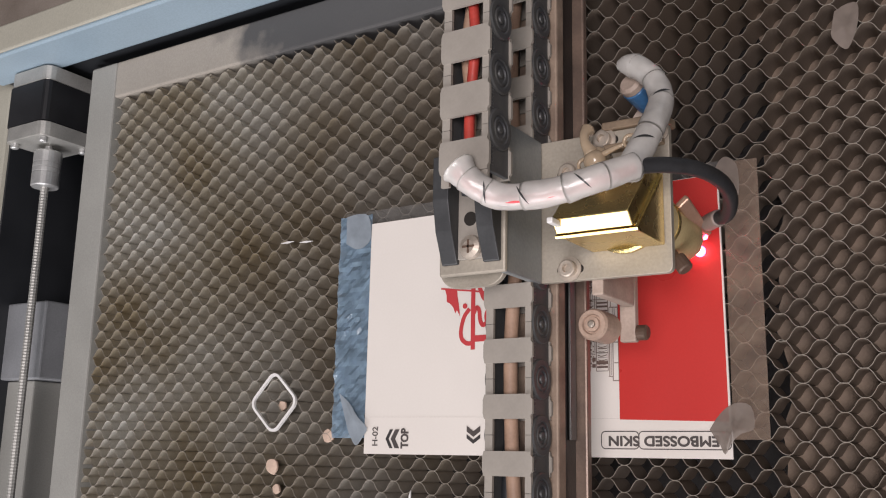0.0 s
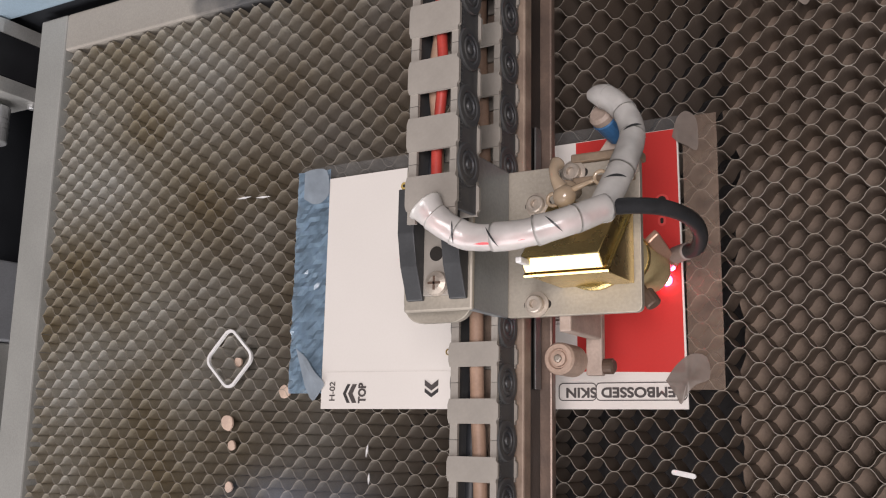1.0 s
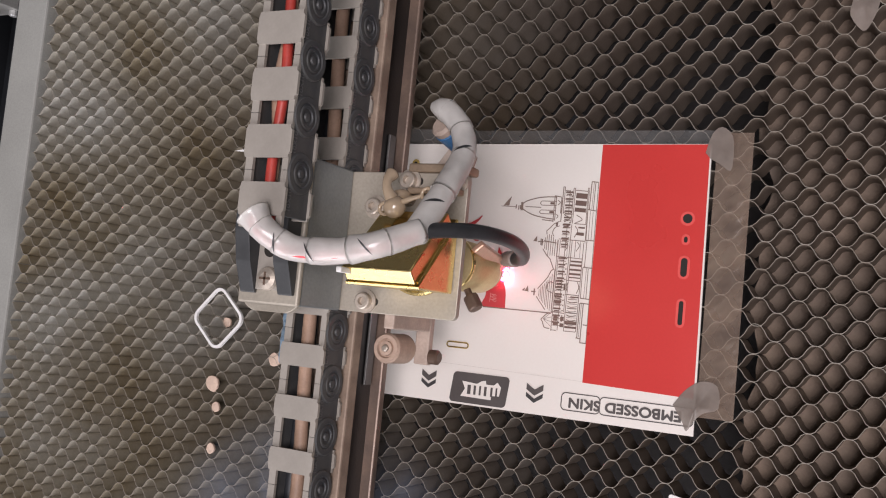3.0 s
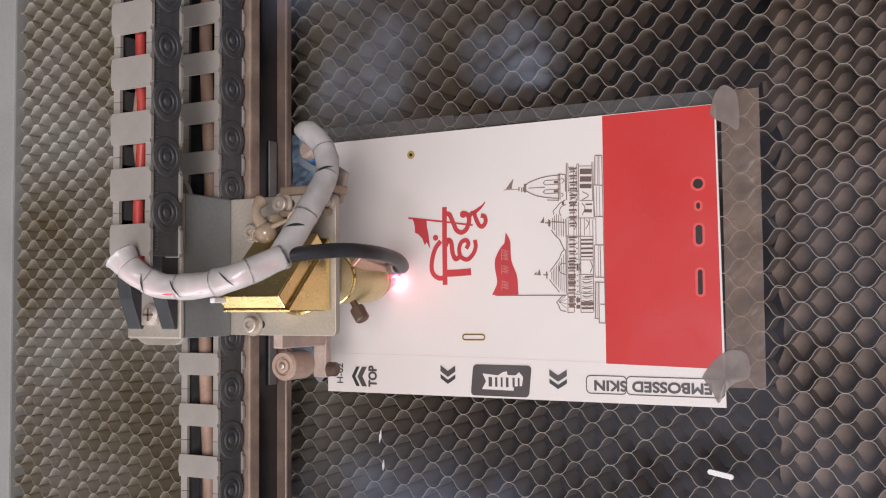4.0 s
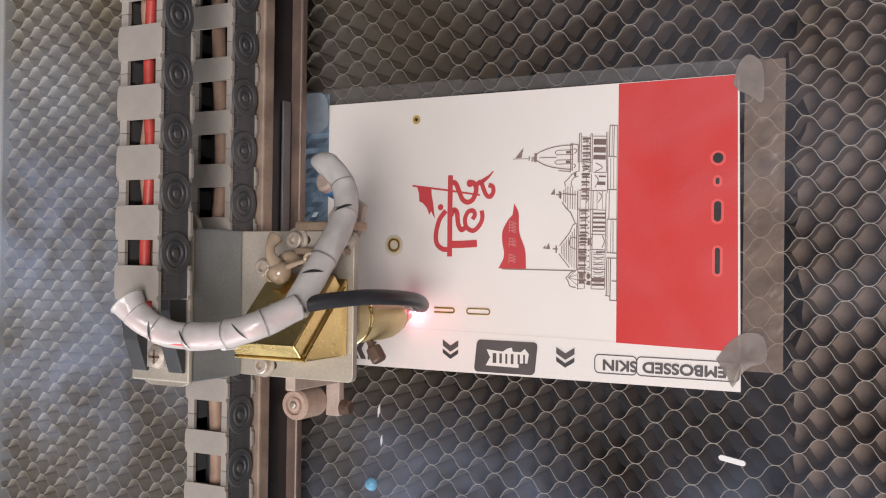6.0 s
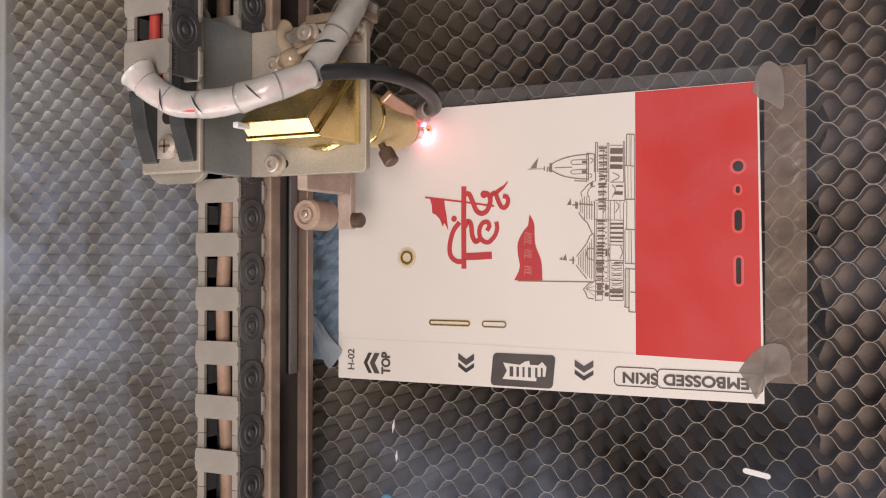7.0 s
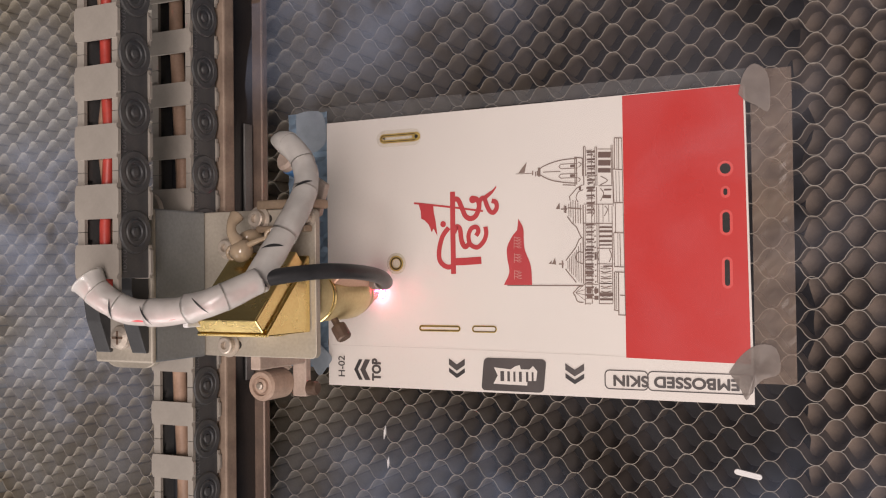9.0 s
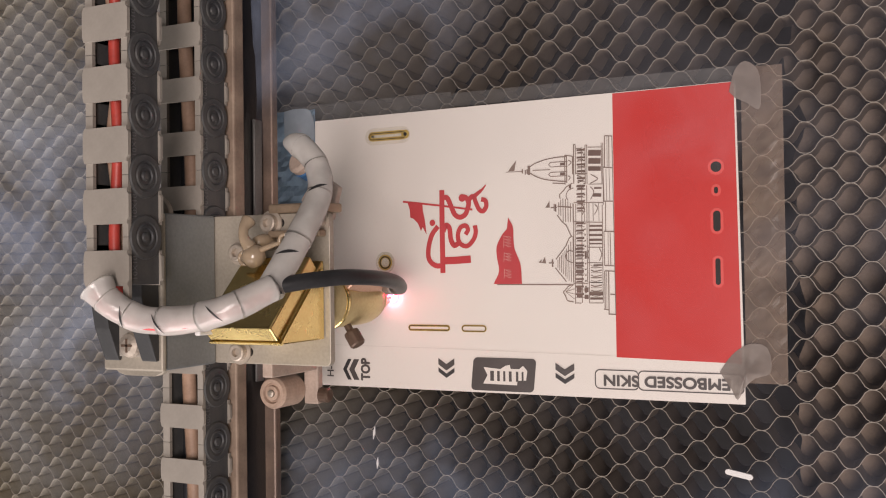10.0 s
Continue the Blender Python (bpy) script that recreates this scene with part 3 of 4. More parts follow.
def sheet():
    s = thing("printed_sheet", "white and red printed phone skin sheet taped on the honeycomb", "printed sheet")
    part("film", prism([(0, 0), (L_SHEET, 0), (0.1785, W_SHEET + 0.0008), (0, W_SHEET)], 0.0002, Z_SHEET), M_WHITE_PAPER, s)
    part("red_panel", flat([(0.1333, 0.0156), (0.1790, 0.0145), (0.1779, W_SHEET + 0.0006), (0.1333, W_SHEET + 0.0003)], Z_SHEET, thick=0.00010), M_RED, s, "plain red printed panel")
    up = lambda x, y, a: Matrix.Translation((x, y, Z_INK)) @ Matrix.Rotation(radians(a), 4, "Z")
    lettering("lettering", "H-02", 0.0046, up(0.0068, 0.0083, 90), M_INK_GREY, s, 0.00005)
    lettering("lettering", "TOP", 0.0052, up(0.0243, 0.0074, 90) @ Matrix.Diagonal((0.92, 1.12, 1, 1)), M_INK_GREY, s, 0.00024)
    chevron(0.0146, 0.0072, -90, 0.0088, (M_INK_GREY, M_INK), s)
    chevron(0.0622, 0.0068, 0, 0.0072, (M_INK_GREY, M_INK), s)
    chevron(0.1128, 0.0063, 0, 0.0076, (M_INK_GREY, M_INK), s)
    part("badge", flat([(x + 0.10 * (y - 0.007), y) for x, y in rounded(0.0737, 0.1005, 0.0008, 0.0140, 0.0018)], Z_INK - 0.00003, thick=0.00008), M_INK_GREY, s, "dark rounded badge print")
    part("badge_mark", flat(mm((78.5, 3.6), (93.0, 3.4), (93.2, 5.2), (96.8, 5.4), (97.4, 9.2), (95.6, 11.2), (94.0, 9.8), (90.4, 9.8), (90.0, 11.4), (88.2, 11.0), (86.0, 9.6), (78.8, 10.2), (80.4, 7.0)), Z_INK + 0.00007, thick=0.00006), M_WHITE_PAPER, s, "white block mark on the badge")
    bm = bmesh.new()
    for x, w in ((81.6, 1.6), (84.6, 1.1), (87.2, 0.9), (89.6, 1.2), (92.6, 1.0), (95.0, 0.8)):
        prism(mm((x, 4.8), (x + w, 4.8), (x + w, 8.8), (x, 8.8)), Z_INK + 0.00015, Z_INK + 0.00019, bm=bm)
    part("badge_bars", bm, M_INK_GREY, s, "dark bars on the badge")
    lettering("lettering", "EMBOSSED SKIN", 0.0062, up(0.1515, 0.0070, 180) @ Matrix.Diagonal((1.05, 0.90, 1, 1)), M_INK_GREY, s, 0.00022)
    bm = bmesh.new()
    for bx0, bx1 in ((0.1249, 0.1415), (0.1415, 0.1795)):
        out = rounded(bx0, bx1, 0.0036, 0.0107, 0.0018, 4)
        stroke(out + out[:1], 0.00042, Z_INK, bm)
    part("outline", bm, M_INK_GREY, s, "grey outline round the words")
    part("crease", stroke(mm((2, 17.6), (60, 17.2), (133, 16.0)), 0.00014, Z_INK, None), M_SCORE, s, "faint score line")
    script_word(s)
    temple(s)
    part("scorch_dot", flat([(0.0446 + 0.0008 * math.cos(a * 0.5236), 0.1062 + 0.0008 * math.sin(a * 0.5236)) for a in range(12)], Z_INK + 0.0001, thick=0.00008), M_CHAR_HOLE, s, "small burnt dot")
    part("scorch_ring", flat([(0.0446 + 0.0019 * math.cos(a * 0.5236), 0.1062 + 0.0019 * math.sin(a * 0.5236)) for a in range(12)], Z_INK, thick=0.00006), M_BURN, s, "brown scorched patch")
    return s


sheet()


def stadium(x0, x1, y0, y1, n=6):
    return rounded(x0, x1, y0, y1, min(x1 - x0, y1 - y0) / 2 * 0.98, n)


def ring_of(outer, inner, z, thick):
    bm = bmesh.new()
    n = len(outer)
    a = [[bm.verts.new((x, y, h)) for x, y in o] for o in (outer, inner) for h in (z, z + thick)]
    for i in range(n):
        j = (i + 1) % n
        for p, q in ((0, 1), (1, 3), (3, 2), (2, 0)):
            bm.faces.new((a[p][i], a[p][j], a[q][j], a[q][i]))
    return bm


def cut_mark(x0, x1, y0, y1, label, hole=False, t=0.0002):
    """A cut in the film: a flat dark patch as the opening, or a charred outline with a scorched rim."""
    c = thing("laser_cut", label, "cut mark", "laser cuts in the sheet")
    if t > 0.0003:
        part("smoke_stain", flat(stadium(x0 - 0.0022, x1 + 0.0022, y0 - 0.0022, y1 + 0.0022), Z_INK - 0.00003, thick=0.00002), M_STAIN, c, "yellowish smoke stain")
    if hole:
        part("halo", flat(stadium(x0 - 0.0010, x1 + 0.0010, y0 - 0.0010, y1 + 0.0010), Z_INK, thick=0.00004), M_HALO, c, "pale pink heat halo")
        # Flat black patch paints the dark depth seen through the cut.
        part("opening", flat(stadium(x0, x1, y0, y1), Z_INK + 0.00006, thick=0.00006), M_CHAR_HOLE, c, "flat black patch for the opening's dark depth")
    else:
        part("scorch", ring_of(stadium(x0 - t * 2.4, x1 + t * 2.4, y0 - t * 2.4, y1 + t * 2.4), stadium(x0 + t, x1 - t, y0 + t, y1 - t), Z_INK, 0.00005), M_BURN, c, "yellow-brown scorched rim")
        part("charred_line", ring_of(stadium(x0 - t, x1 + t, y0 - t, y1 + t), stadium(x0 + t * 0.4, x1 - t * 0.4, y0 + t * 0.4, y1 - t * 0.4), Z_INK + 0.00006, 0.00006), M_CHAR_LINE, c)
    return c


def cut_half(x0, x1, y0, y1, right, label):
    """One end of a slot outline, open towards the other end."""
    c = thing("laser_cut", label, "cut mark", "laser cuts in the sheet")
    r, e = (y1 - y0) / 2, 1 if right else -1
    end, start = (x1, x0) if right else (x0, x1)
    path = [(start, y1)] + [(end - e * r + e * r * math.cos(a), (y0 + y1) / 2 + r * math.sin(a)) for a in (1.57, 1.1, 0.6, 0, -0.6, -1.1, -1.57)] + [(start, y0)]
    if y0 > 0.1:
        part("smoke_stain", stroke(path, 0.0046, Z_INK - 0.00004), M_STAIN, c, "yellowish smoke stain")
    part("scorch", stroke(path, 0.0014 if y0 > 0.1 else 0.0009, Z_INK), M_BURN, c, "yellow-brown scorched rim")
    part("charred_line", stroke(path, 0.00034, Z_INK + 0.00006), M_CHAR_LINE, c)
    return c


M_STAIN = clear("smoke_stained_film", (0.70, 0.57, 0.28), 0.5, 0.12)
M_CHAR_LINE = material("burnt_brown_line", (0.07, 0.045, 0.018), 0.8, bump=0)
M_HALO = material("heat_bleached_red", (0.69, 0.085, 0.075), 0.4, dark=0.95, bump=0)
CUTS = [  # each cut and the second at which the laser has made it
    (0.4, cut_mark(0.1693, 0.1731, 0.0835, 0.0873, "round black hole cut in red film", True)),
    (0.7, cut_mark(0.1704, 0.1718, 0.0757, 0.0781, "tiny black hole cut in red film", True)),
    (1.6, cut_mark(0.1704, 0.1722, 0.0427, 0.0523, "long black slot cut in red film", True)),
    (2.3, cut_mark(0.1699, 0.1725, 0.0620, 0.0695, "short black slot cut in red film", True)),
    (0.0, cut_mark(0.0697, 0.0798, 0.0245, 0.0265, "short scorched slot outline in white film")),
    (4.0, cut_mark(0.0320, 0.0366, 0.0504, 0.0550, "scorched round hole outline in white film", False, 0.00042)),
    (5.4, cut_half(0.0543, 0.0637, 0.0246, 0.0264, True, "scorched slot outline in white film")),
    (6.1, cut_half(0.0453, 0.0543, 0.0246, 0.0264, False, "scorched slot outline in white film")),
    (7.2, cut_half(0.0358, 0.0446, 0.1048, 0.1074, True, "scorched slot outline with yellow rim")),
    (7.8, cut_half(0.0275, 0.0358, 0.1048, 0.1074, False, "scorched slot outline with yellow rim")),
]


# ---- films, tapes and scraps on the bed ----
def crumpled(name, x0, x1, y0, y1, z, amp, mat, label, category, step=0.0022, seed=1.0, ragged=0.0):
    """A thin film with creases."""
    nx, ny = max(2, round((x1 - x0) / step)), max(2, round((y1 - y0) / step))
    bm = bmesh.new()
    grid = []
    for i in range(nx + 1):
        row = []
        for j in range(ny + 1):
            x, y = x0 + (x1 - x0) * i / nx, y0 + (y1 - y0) * j / ny
            h = abs(noise.noise((x * 140, y * 140, seed))) + 0.5 * noise.noise((x * 420, y * 420, seed + 4))
            rag = ragged * noise.noise((y * 900, 0.3, seed)) if i == nx else 0
            row.append(bm.verts.new((x + rag, y, z + amp * h)))
        grid.append(row)
    for i in range(nx):
        for j in range(ny):
            bm.faces.new((grid[i][j], grid[i + 1][j], grid[i + 1][j + 1], grid[i][j + 1]))
    bmesh.ops.solidify(bm, geom=bm.faces, thickness=0.00006)
    return tagged(part(name, bm, mat), label, category)


def patch(name, outline, z, rise, mat, label, category, seed=0.0, group=""):
    """A small curled piece of tape: a fan of facets with a lifted middle or edge."""
    pts = curve2(outline, 3) if len(outline) > 5 else mm(*outline)
    cx, cy = sum(p[0] for p in pts) / len(pts), sum(p[1] for p in pts) / len(pts)
    bm = bmesh.new()
    rings = []
    for f in (1.0, 0.66, 0.33):
        rings.append([bm.verts.new((cx + (x - cx) * f, cy + (y - cy) * f, z + rise * (0.55 + 0.45 * math.sin(170 * (x * math.cos(seed) + y * math.sin(seed)) + seed) + 0.2 * noise.noise((x * 160, y * 160, seed))) * (1.1 - 0.2 * f))) for x, y in pts])
    mid = bm.verts.new((cx, cy, sum(v.co.z for v in rings[-1]) / len(pts)))
    n = len(pts)
    for a, b in zip(rings, rings[1:]):
        for i in range(n):
            bm.faces.new((a[i], a[(i + 1) % n], b[(i + 1) % n], b[i]))
    for i in range(n):
        bm.faces.new((rings[-1][i], rings[-1][(i + 1) % n], mid))
    return tagged(smooth(part(name, bm, mat)), label, category, group)


def scraps():
    crumpled("adhesive_film", -0.0207, -0.0002, 0.0075, 0.1205, 0.0003, 0.0019, M_BLUE_TAPE, "crumpled bluish clear film beside the sheet", "film")
    crumpled("clear_film", -0.0172, 0.0660, 0.1154, 0.1222, 0.0003, 0.0006, M_FILM, "clear tape strip with a torn end beside the sheet", "film", seed=5, ragged=0.0012)
    crumpled("clear_film", 0.0662, 0.1800, 0.1160, 0.1215, 0.0003, 0.0003, M_FILM, "smooth clear film edge behind the sheet", "film", seed=7)
    crumpled("brown_film", 0.1803, 0.1945, 0.0076, 0.1205, 0.0003, 0.0005, M_BROWN_FILM, "brownish clear film strip beside the red panel", "film", seed=9)
    g = "dusty tape pieces"
    patch("tape_piece", [(176.4, 112), (178.4, 119.5), (182, 122.6), (186.4, 119), (187.4, 110.5), (186.6, 104.8), (182.5, 107.4), (178.6, 109.5)], 0.0012, 0.0011, M_TAPE, "grey dusty tape piece on the red corner", "tape", 1, g)
    patch("tape_piece", [(171.2, 11.4), (175.5, 17.5), (181.5, 21.6), (187.8, 20.4), (189.0, 12.0), (183.5, 9.5), (180, 6), (177.6, 1.8), (175.6, 5.2)], 0.0012, 0.0022, M_TAPE, "grey curled tape piece on the sheet's corner", "tape", 2, g)
    patch("tape_piece", [(-15.5, 120.2), (-9, 121), (-1.8, 119.4), (0.2, 108.5), (-3.4, 103.6), (-9, 102.6), (-15.4, 106)], 0.0014, 0.0008, M_TAPE_BLUE, "blue-grey tape piece over the film's corner", "tape", 3, g)
    patch("tape_piece", [(-15.2, 29.5), (-8.5, 24.5), (-3.2, 17.8), (2.6, 12.4), (0.4, 8.4), (-4.8, 3.9), (-9.4, 10.5)], 0.0014, 0.0018, M_TAPE_BLUE, "blue-grey curled tape piece at the sheet's corner", "tape", 4, g)
    patch("tape_piece", [(228.0, 176.4), (232, 178.4), (236.8, 178), (236.6, 169.5), (234, 162), (231.2, 159.4), (226.6, 165.4), (227, 171)], 0.0002, 0.0016, M_TAPE, "loose grey tape scrap on the honeycomb", "tape", 5, g)
    out, inn = rounded(-0.0122, 0.0122, -0.0122, 0.0122, 0.0050, 6), rounded(-0.0109, 0.0109, -0.0109, 0.0109, 0.0042, 6)
    r = part("gasket_ring", ring_of(out, inn, 0, 0.0016), M_WHITE)
    r.matrix_world = pose(-0.0601, 0.0257, 0.0001, 0, 0, 47)
    tagged(r, "white rounded square gasket ring on the honeycomb", "gasket")
    b = part("cut_off_bar", prism(stadium(-0.0049, 0.0049, -0.0010, 0.0010), 0, 0.0012, bevel=0.0002), M_WHITE)
    b.matrix_world = pose(0.1772, -0.0250, 0.0001, 0, 0, -10)
    tagged(b, "small white cut-off bar on the honeycomb", "scrap")
    rng = random.Random(8)
    for x, y, r, h in ((-59.9, -7.0, 4.2, 0.5), (-56.3, -18.3, 2.4, 0.2), (-56.5, -39.1, 2.6, 0.3), (-56.4, 24.0, 2.6, -1.2), (-24.0, 8.4, 3.4, -0.3)):
        n = 11
        pts = [(x / 1000 + r / 1000 * (1 + 0.16 * rng.uniform(-1, 1)) * math.cos(2 * math.pi * i / n), y / 1000 + r / 1000 * (1 + 0.16 * rng.uniform(-1, 1)) * math.sin(2 * math.pi * i / n)) for i in range(n)]
        tagged(part("scrap", prism(pts, h / 1000 - 0.0014, h / 1000, bevel=0.0002), M_CRUMB), "pale tan round scrap stuck in the honeycomb", "scrap", "round scraps")
    for x, y, l, a in ((-57.4, 111.5, 9.5, 2), (-44.3, 110.5, 9.5, -1), (27.5, -19.3, 6.0, 80), (29.0, -32.0, 5.0, 85)):
        o = part("sliver", prism(mm((-l / 2, 0), (0, 0.55), (l / 2, 0.1), (0, -0.5)), -0.0004, 0.0003), M_WHITE)
        o.matrix_world = pose(x / 1000, y / 1000, 0.0004, 0, 0, a)
        tagged(o, "thin white sliver on the honeycomb", "scrap", "white slivers")
    tagged(smooth(part("bead", turned([(0.0008, 0), (0.0026, 0.0008), (0.0030, 0.0022), (0.0022, 0.0038), (0.0006, 0.0043)], Matrix.Translation((0.0243, -0.0514, -0.0012)), 16), M_BEAD)), "small light blue bead in the honeycomb", "bead")
    tagged(part("nut", prism([(0.2544 + 0.0026 * math.cos(i * 1.0472), 0.0119 + 0.0026 * math.sin(i * 1.0472)) for i in range(6)], -0.0165, -0.0125, bevel=0.0003), M_BLACK), "small black nut lying in the honeycomb", "nut")


M_BROWN_FILM = clear("brown_tinted_film", (0.72, 0.53, 0.40), 0.22, 0.27, 0.5, (0.46, 0.34, 0.27))
M_TAPE_BLUE = clear("blue_grey_tape", (0.30, 0.34, 0.38), 0.35, 0.85)
M_BEAD = material("light_blue_plastic", (0.12, 0.42, 0.62), 0.35)
scraps()


# ---- the stepper motor and lead screw in the side channel ----
def drive():
    m = thing("stepper_motor", "black stepper motor with silver end flanges", "stepper motor")
    part("body", prism(rounded(-0.302, -0.260, -0.022, 0.020, 0.004, 3), 0.213, 0.241, "y"), M_MOTOR, m)
    part("rear_flange", prism(rounded(-0.302, -0.260, -0.022, 0.020, 0.006, 3), 0.2415, 0.2515, "y", 0.0004), M_SILVER_DULL, m, "silver end flange")
    part("front_flange", prism(rounded(-0.302, -0.260, -0.022, 0.020, 0.006, 3), 0.2025, 0.2125, "y", 0.0004), M_SILVER_DULL, m, "silver end flange")
    for x in (-0.2965, -0.2655):
        for z in (-0.0165, 0.0145):
            part("bolt", turned([(0.0028, 0), (0.0028, 0.0028), (0.002, 0.0034)], Matrix.Translation((x, 0.2024, z)) @ Matrix.Rotation(radians(90), 4, "X"), 14), M_SILVER, m)
    part("shaft", turned([(0.0026, 0), (0.0026, 0.02)], Matrix.Translation((-0.281, 0.2024, -0.001)) @ Matrix.Rotation(radians(90), 4, "X"), 14), M_SILVER, m)
    lead = thing("lead_screw", "steel lead screw with aluminium coupling", "lead screw")
    turn = Matrix.Translation((-0.281, 0.1985, -0.001)) @ Matrix.Rotation(radians(90), 4, "X")
    prof = [(0.0086, 0.0), (0.0092, 0.0008)]
    for k in range(3):
        z = 0.008 + k * 0.0034
        prof += [(0.0092, z), (0.0088, z + 0.0002), (0.0088, z + 0.0008), (0.0092, z + 0.001)]
    part("coupling", turned(prof + [(0.0092, 0.0242), (0.0086, 0.0250)], turn, 32), M_SILVER, lead, "ribbed aluminium coupling")
    prof = []
    for k in range(256):
        prof += [(0.0028, k * 0.002), (0.0026, k * 0.002 + 0.001)]
    part("screw", turned(prof, Matrix.Translation((-0.281, 0.1734, -0.001)) @ Matrix.Rotation(radians(90), 4, "X"), 10), M_SILVER_DULL, lead)
    blk = thing("bearing_block", "light grey metal bearing block under the lead screw", "bearing block")
    part("block", box(-0.3300, -0.287, 0.046, 0.099, -0.064, -0.016, 0.0012), M_BLOCK, blk)
    part("foot", box(-0.3300, -0.300, -0.18, 0.0455, -0.064, -0.022, 0.0012), M_FRAME, blk)


M_MOTOR = material("black_motor_laminations", (0.03, 0.03, 0.033), 0.45, 0.3, dark=0.6, scale=30, bump=0.1)
M_SILVER_DULL = material("dull_cast_aluminium", (0.5, 0.49, 0.46), 0.45, 0.5, dark=0.8, scale=80)
M_BLOCK = material("light_grey_metal", (0.4, 0.41, 0.43), 0.4, 0.4, dark=0.85, scale=40)
drive()

# ---- the gantry ----
gantry = thing("gantry_beam", "rusty steel linear rail beam across the bed", "gantry beam")
part("rail", box(-0.034, -0.0094, -0.33, 0.247, 0.0535, 0.0600, 0.0008), M_RUST, gantry, "rust-brown dusty rail")
part("rail_body", box(-0.032, -0.0135, -0.33, 0.247, 0.036, 0.0535, 0.0006), M_RAIL_DARK, gantry, "dark steel beam body")
M_FOOT = material("brown_steel", (0.25, 0.175, 0.135), 0.4, 0.35, wear=(0.15, 0.11, 0.09), scale=70)
part("rail_foot", box(-0.032, -0.0085, -0.33, 0.247, 0.0325, 0.0365, 0.0008), M_FOOT, gantry, "brown steel lower flange")
part("belt", box(-0.0132, -0.0122, 0.0060, 0.1105, 0.0385, 0.0435, 0.0002), M_STRIP, gantry, "grey drive belt")

PITCH, C_HIGH = 0.0202, 0.0150


def link_meshes(wide, bar):
    """The shared meshes of a chain link, whose joint lies at y = 0: bars, side plate, lettering."""
    bm = bmesh.new()
    y = -PITCH / 2
    for z0, z1 in ((C_HIGH - 0.0004, C_HIGH + 0.0009), (-0.0004, 0.0008)):
        prism([(-0.0004, y - bar / 2), (wide + 0.0004, y - bar / 2), (wide + 0.0004, y - bar / 2 + 0.0012), (wide + 0.0011, y - bar / 2 + 0.002), (wide + 0.0011, y + bar / 2 - 0.002), (wide + 0.0004, y + bar / 2 - 0.0012),
               (wide + 0.0004, y + bar / 2), (-0.0004, y + bar / 2), (-0.0010, y + bar / 2 - 0.002), (-0.0010, y - bar / 2 + 0.002)], z0, z1, bm=bm)
    for x0, x1 in ((-0.0003, 0.0028), (wide - 0.0022, wide + 0.0003)):
        box(x0, x1, -PITCH + 0.0001, -0.0001, C_HIGH - 0.0012, C_HIGH + 0.0002, bm=bm)
    bars = part("link", bm, M_DUSTY)
    sides = []
    for sign, x in ((1, wide), (-1, 0.0)):
        bm = box(min(x, x - sign * 0.0018), max(x, x - sign * 0.0018), -PITCH + 0.0045, -0.002, 0.0003, C_HIGH - 0.0004, 0.0003)
        turn = Matrix.Translation((x, 0, C_HIGH / 2)) @ Matrix.Rotation(radians(90 * sign), 4, "Y")
        turned([(0.0074, -0.0018), (0.0074, 0.0006), (0.0070, 0.0010), (0.0052, 0.0010), (0.0048, 0.0006), (0.0044, 0.0006), (0.0040, 0.0010), (0.0031, 0.0010), (0.0028, 0.0004), (0.0017, 0.0004), (0.0014, 0.0011), (0.0008, 0.0012)], turn, 26, bm)
        sides.append(part("side_plate", bm, M_CHAIN))
    m = Matrix(((0, 0, 1, wide + 0.0001), (1, 0, 0, -PITCH / 2), (0, 1, 0, C_HIGH - 0.0030), (0, 0, 0, 1)))
    mark = lettering("lettering", "10X10", 0.0030, m, M_LETTER)
    return bars, sides, mark


M_LETTER = material("moulded_letters", (0.16, 0.16, 0.165), 0.5, bump=0)


def chain(owner, x, z, first, count, wide, bar, cables):
    bars, sides, mark = link_meshes(wide, bar)
    for i in range(count):
        ob = new("link", bars.data)
        ob.parent, ob.location = owner, (x, first + i * PITCH, z)
        for o in sides:
            p = new("side_plate", o.data)
            p.parent = ob
        p = new("lettering", mark.data)
        p.parent = ob
    for o in (bars, *sides, mark):
        bpy.data.objects.remove(o)
    y0, y1 = first - PITCH, first + (count - 1) * PITCH
    for cx, cz, r, mat in cables:
        pts = [(x + cx + 0.0012 * math.sin(k * 1.9 + cx * 900), y0 + (y1 - y0) * k / 14, z + cz + 0.0006 * math.sin(k * 2.3)) for k in range(15)]
        smooth(part("cable", tube(spline(pts, 4), r, 10), mat, owner))


lower_chain = thing("drag_chain", "black plastic cable drag chain lying on the beam", "drag chain", "drag chains")
chain(lower_chain, -0.0307, 0.0612, 0.0067 - 14 * PITCH, 26, 0.0183, 0.0088, ((0.0042, 0.005, 0.0026, M_BLACK), (0.0082, 0.0095, 0.0027, M_BROWN_WIRE)))
upper_chain = thing("drag_chain", "dusty black plastic cable drag chain with red wires", "drag chain", "drag chains")
chain(upper_chain, -0.0228, 0.1060, 0.0841 - 1 * PITCH, 12, 0.0176, 0.0116, ((0.0035, 0.0040, 0.0022, M_BLACK), (0.0062, 0.0085, 0.0020, M_BROWN_WIRE), (0.0090, 0.0110, 0.0019, M_RED_WIRE)))

# ---- the laser head ----
carriage = thing("laser_carriage", "laser cutting head with gold mirror mount on grey plate", "laser carriage")


def cap_screw(x, y, z, r=0.0032, h=0.003, owner=None):
    """A socket-head screw on a washer."""
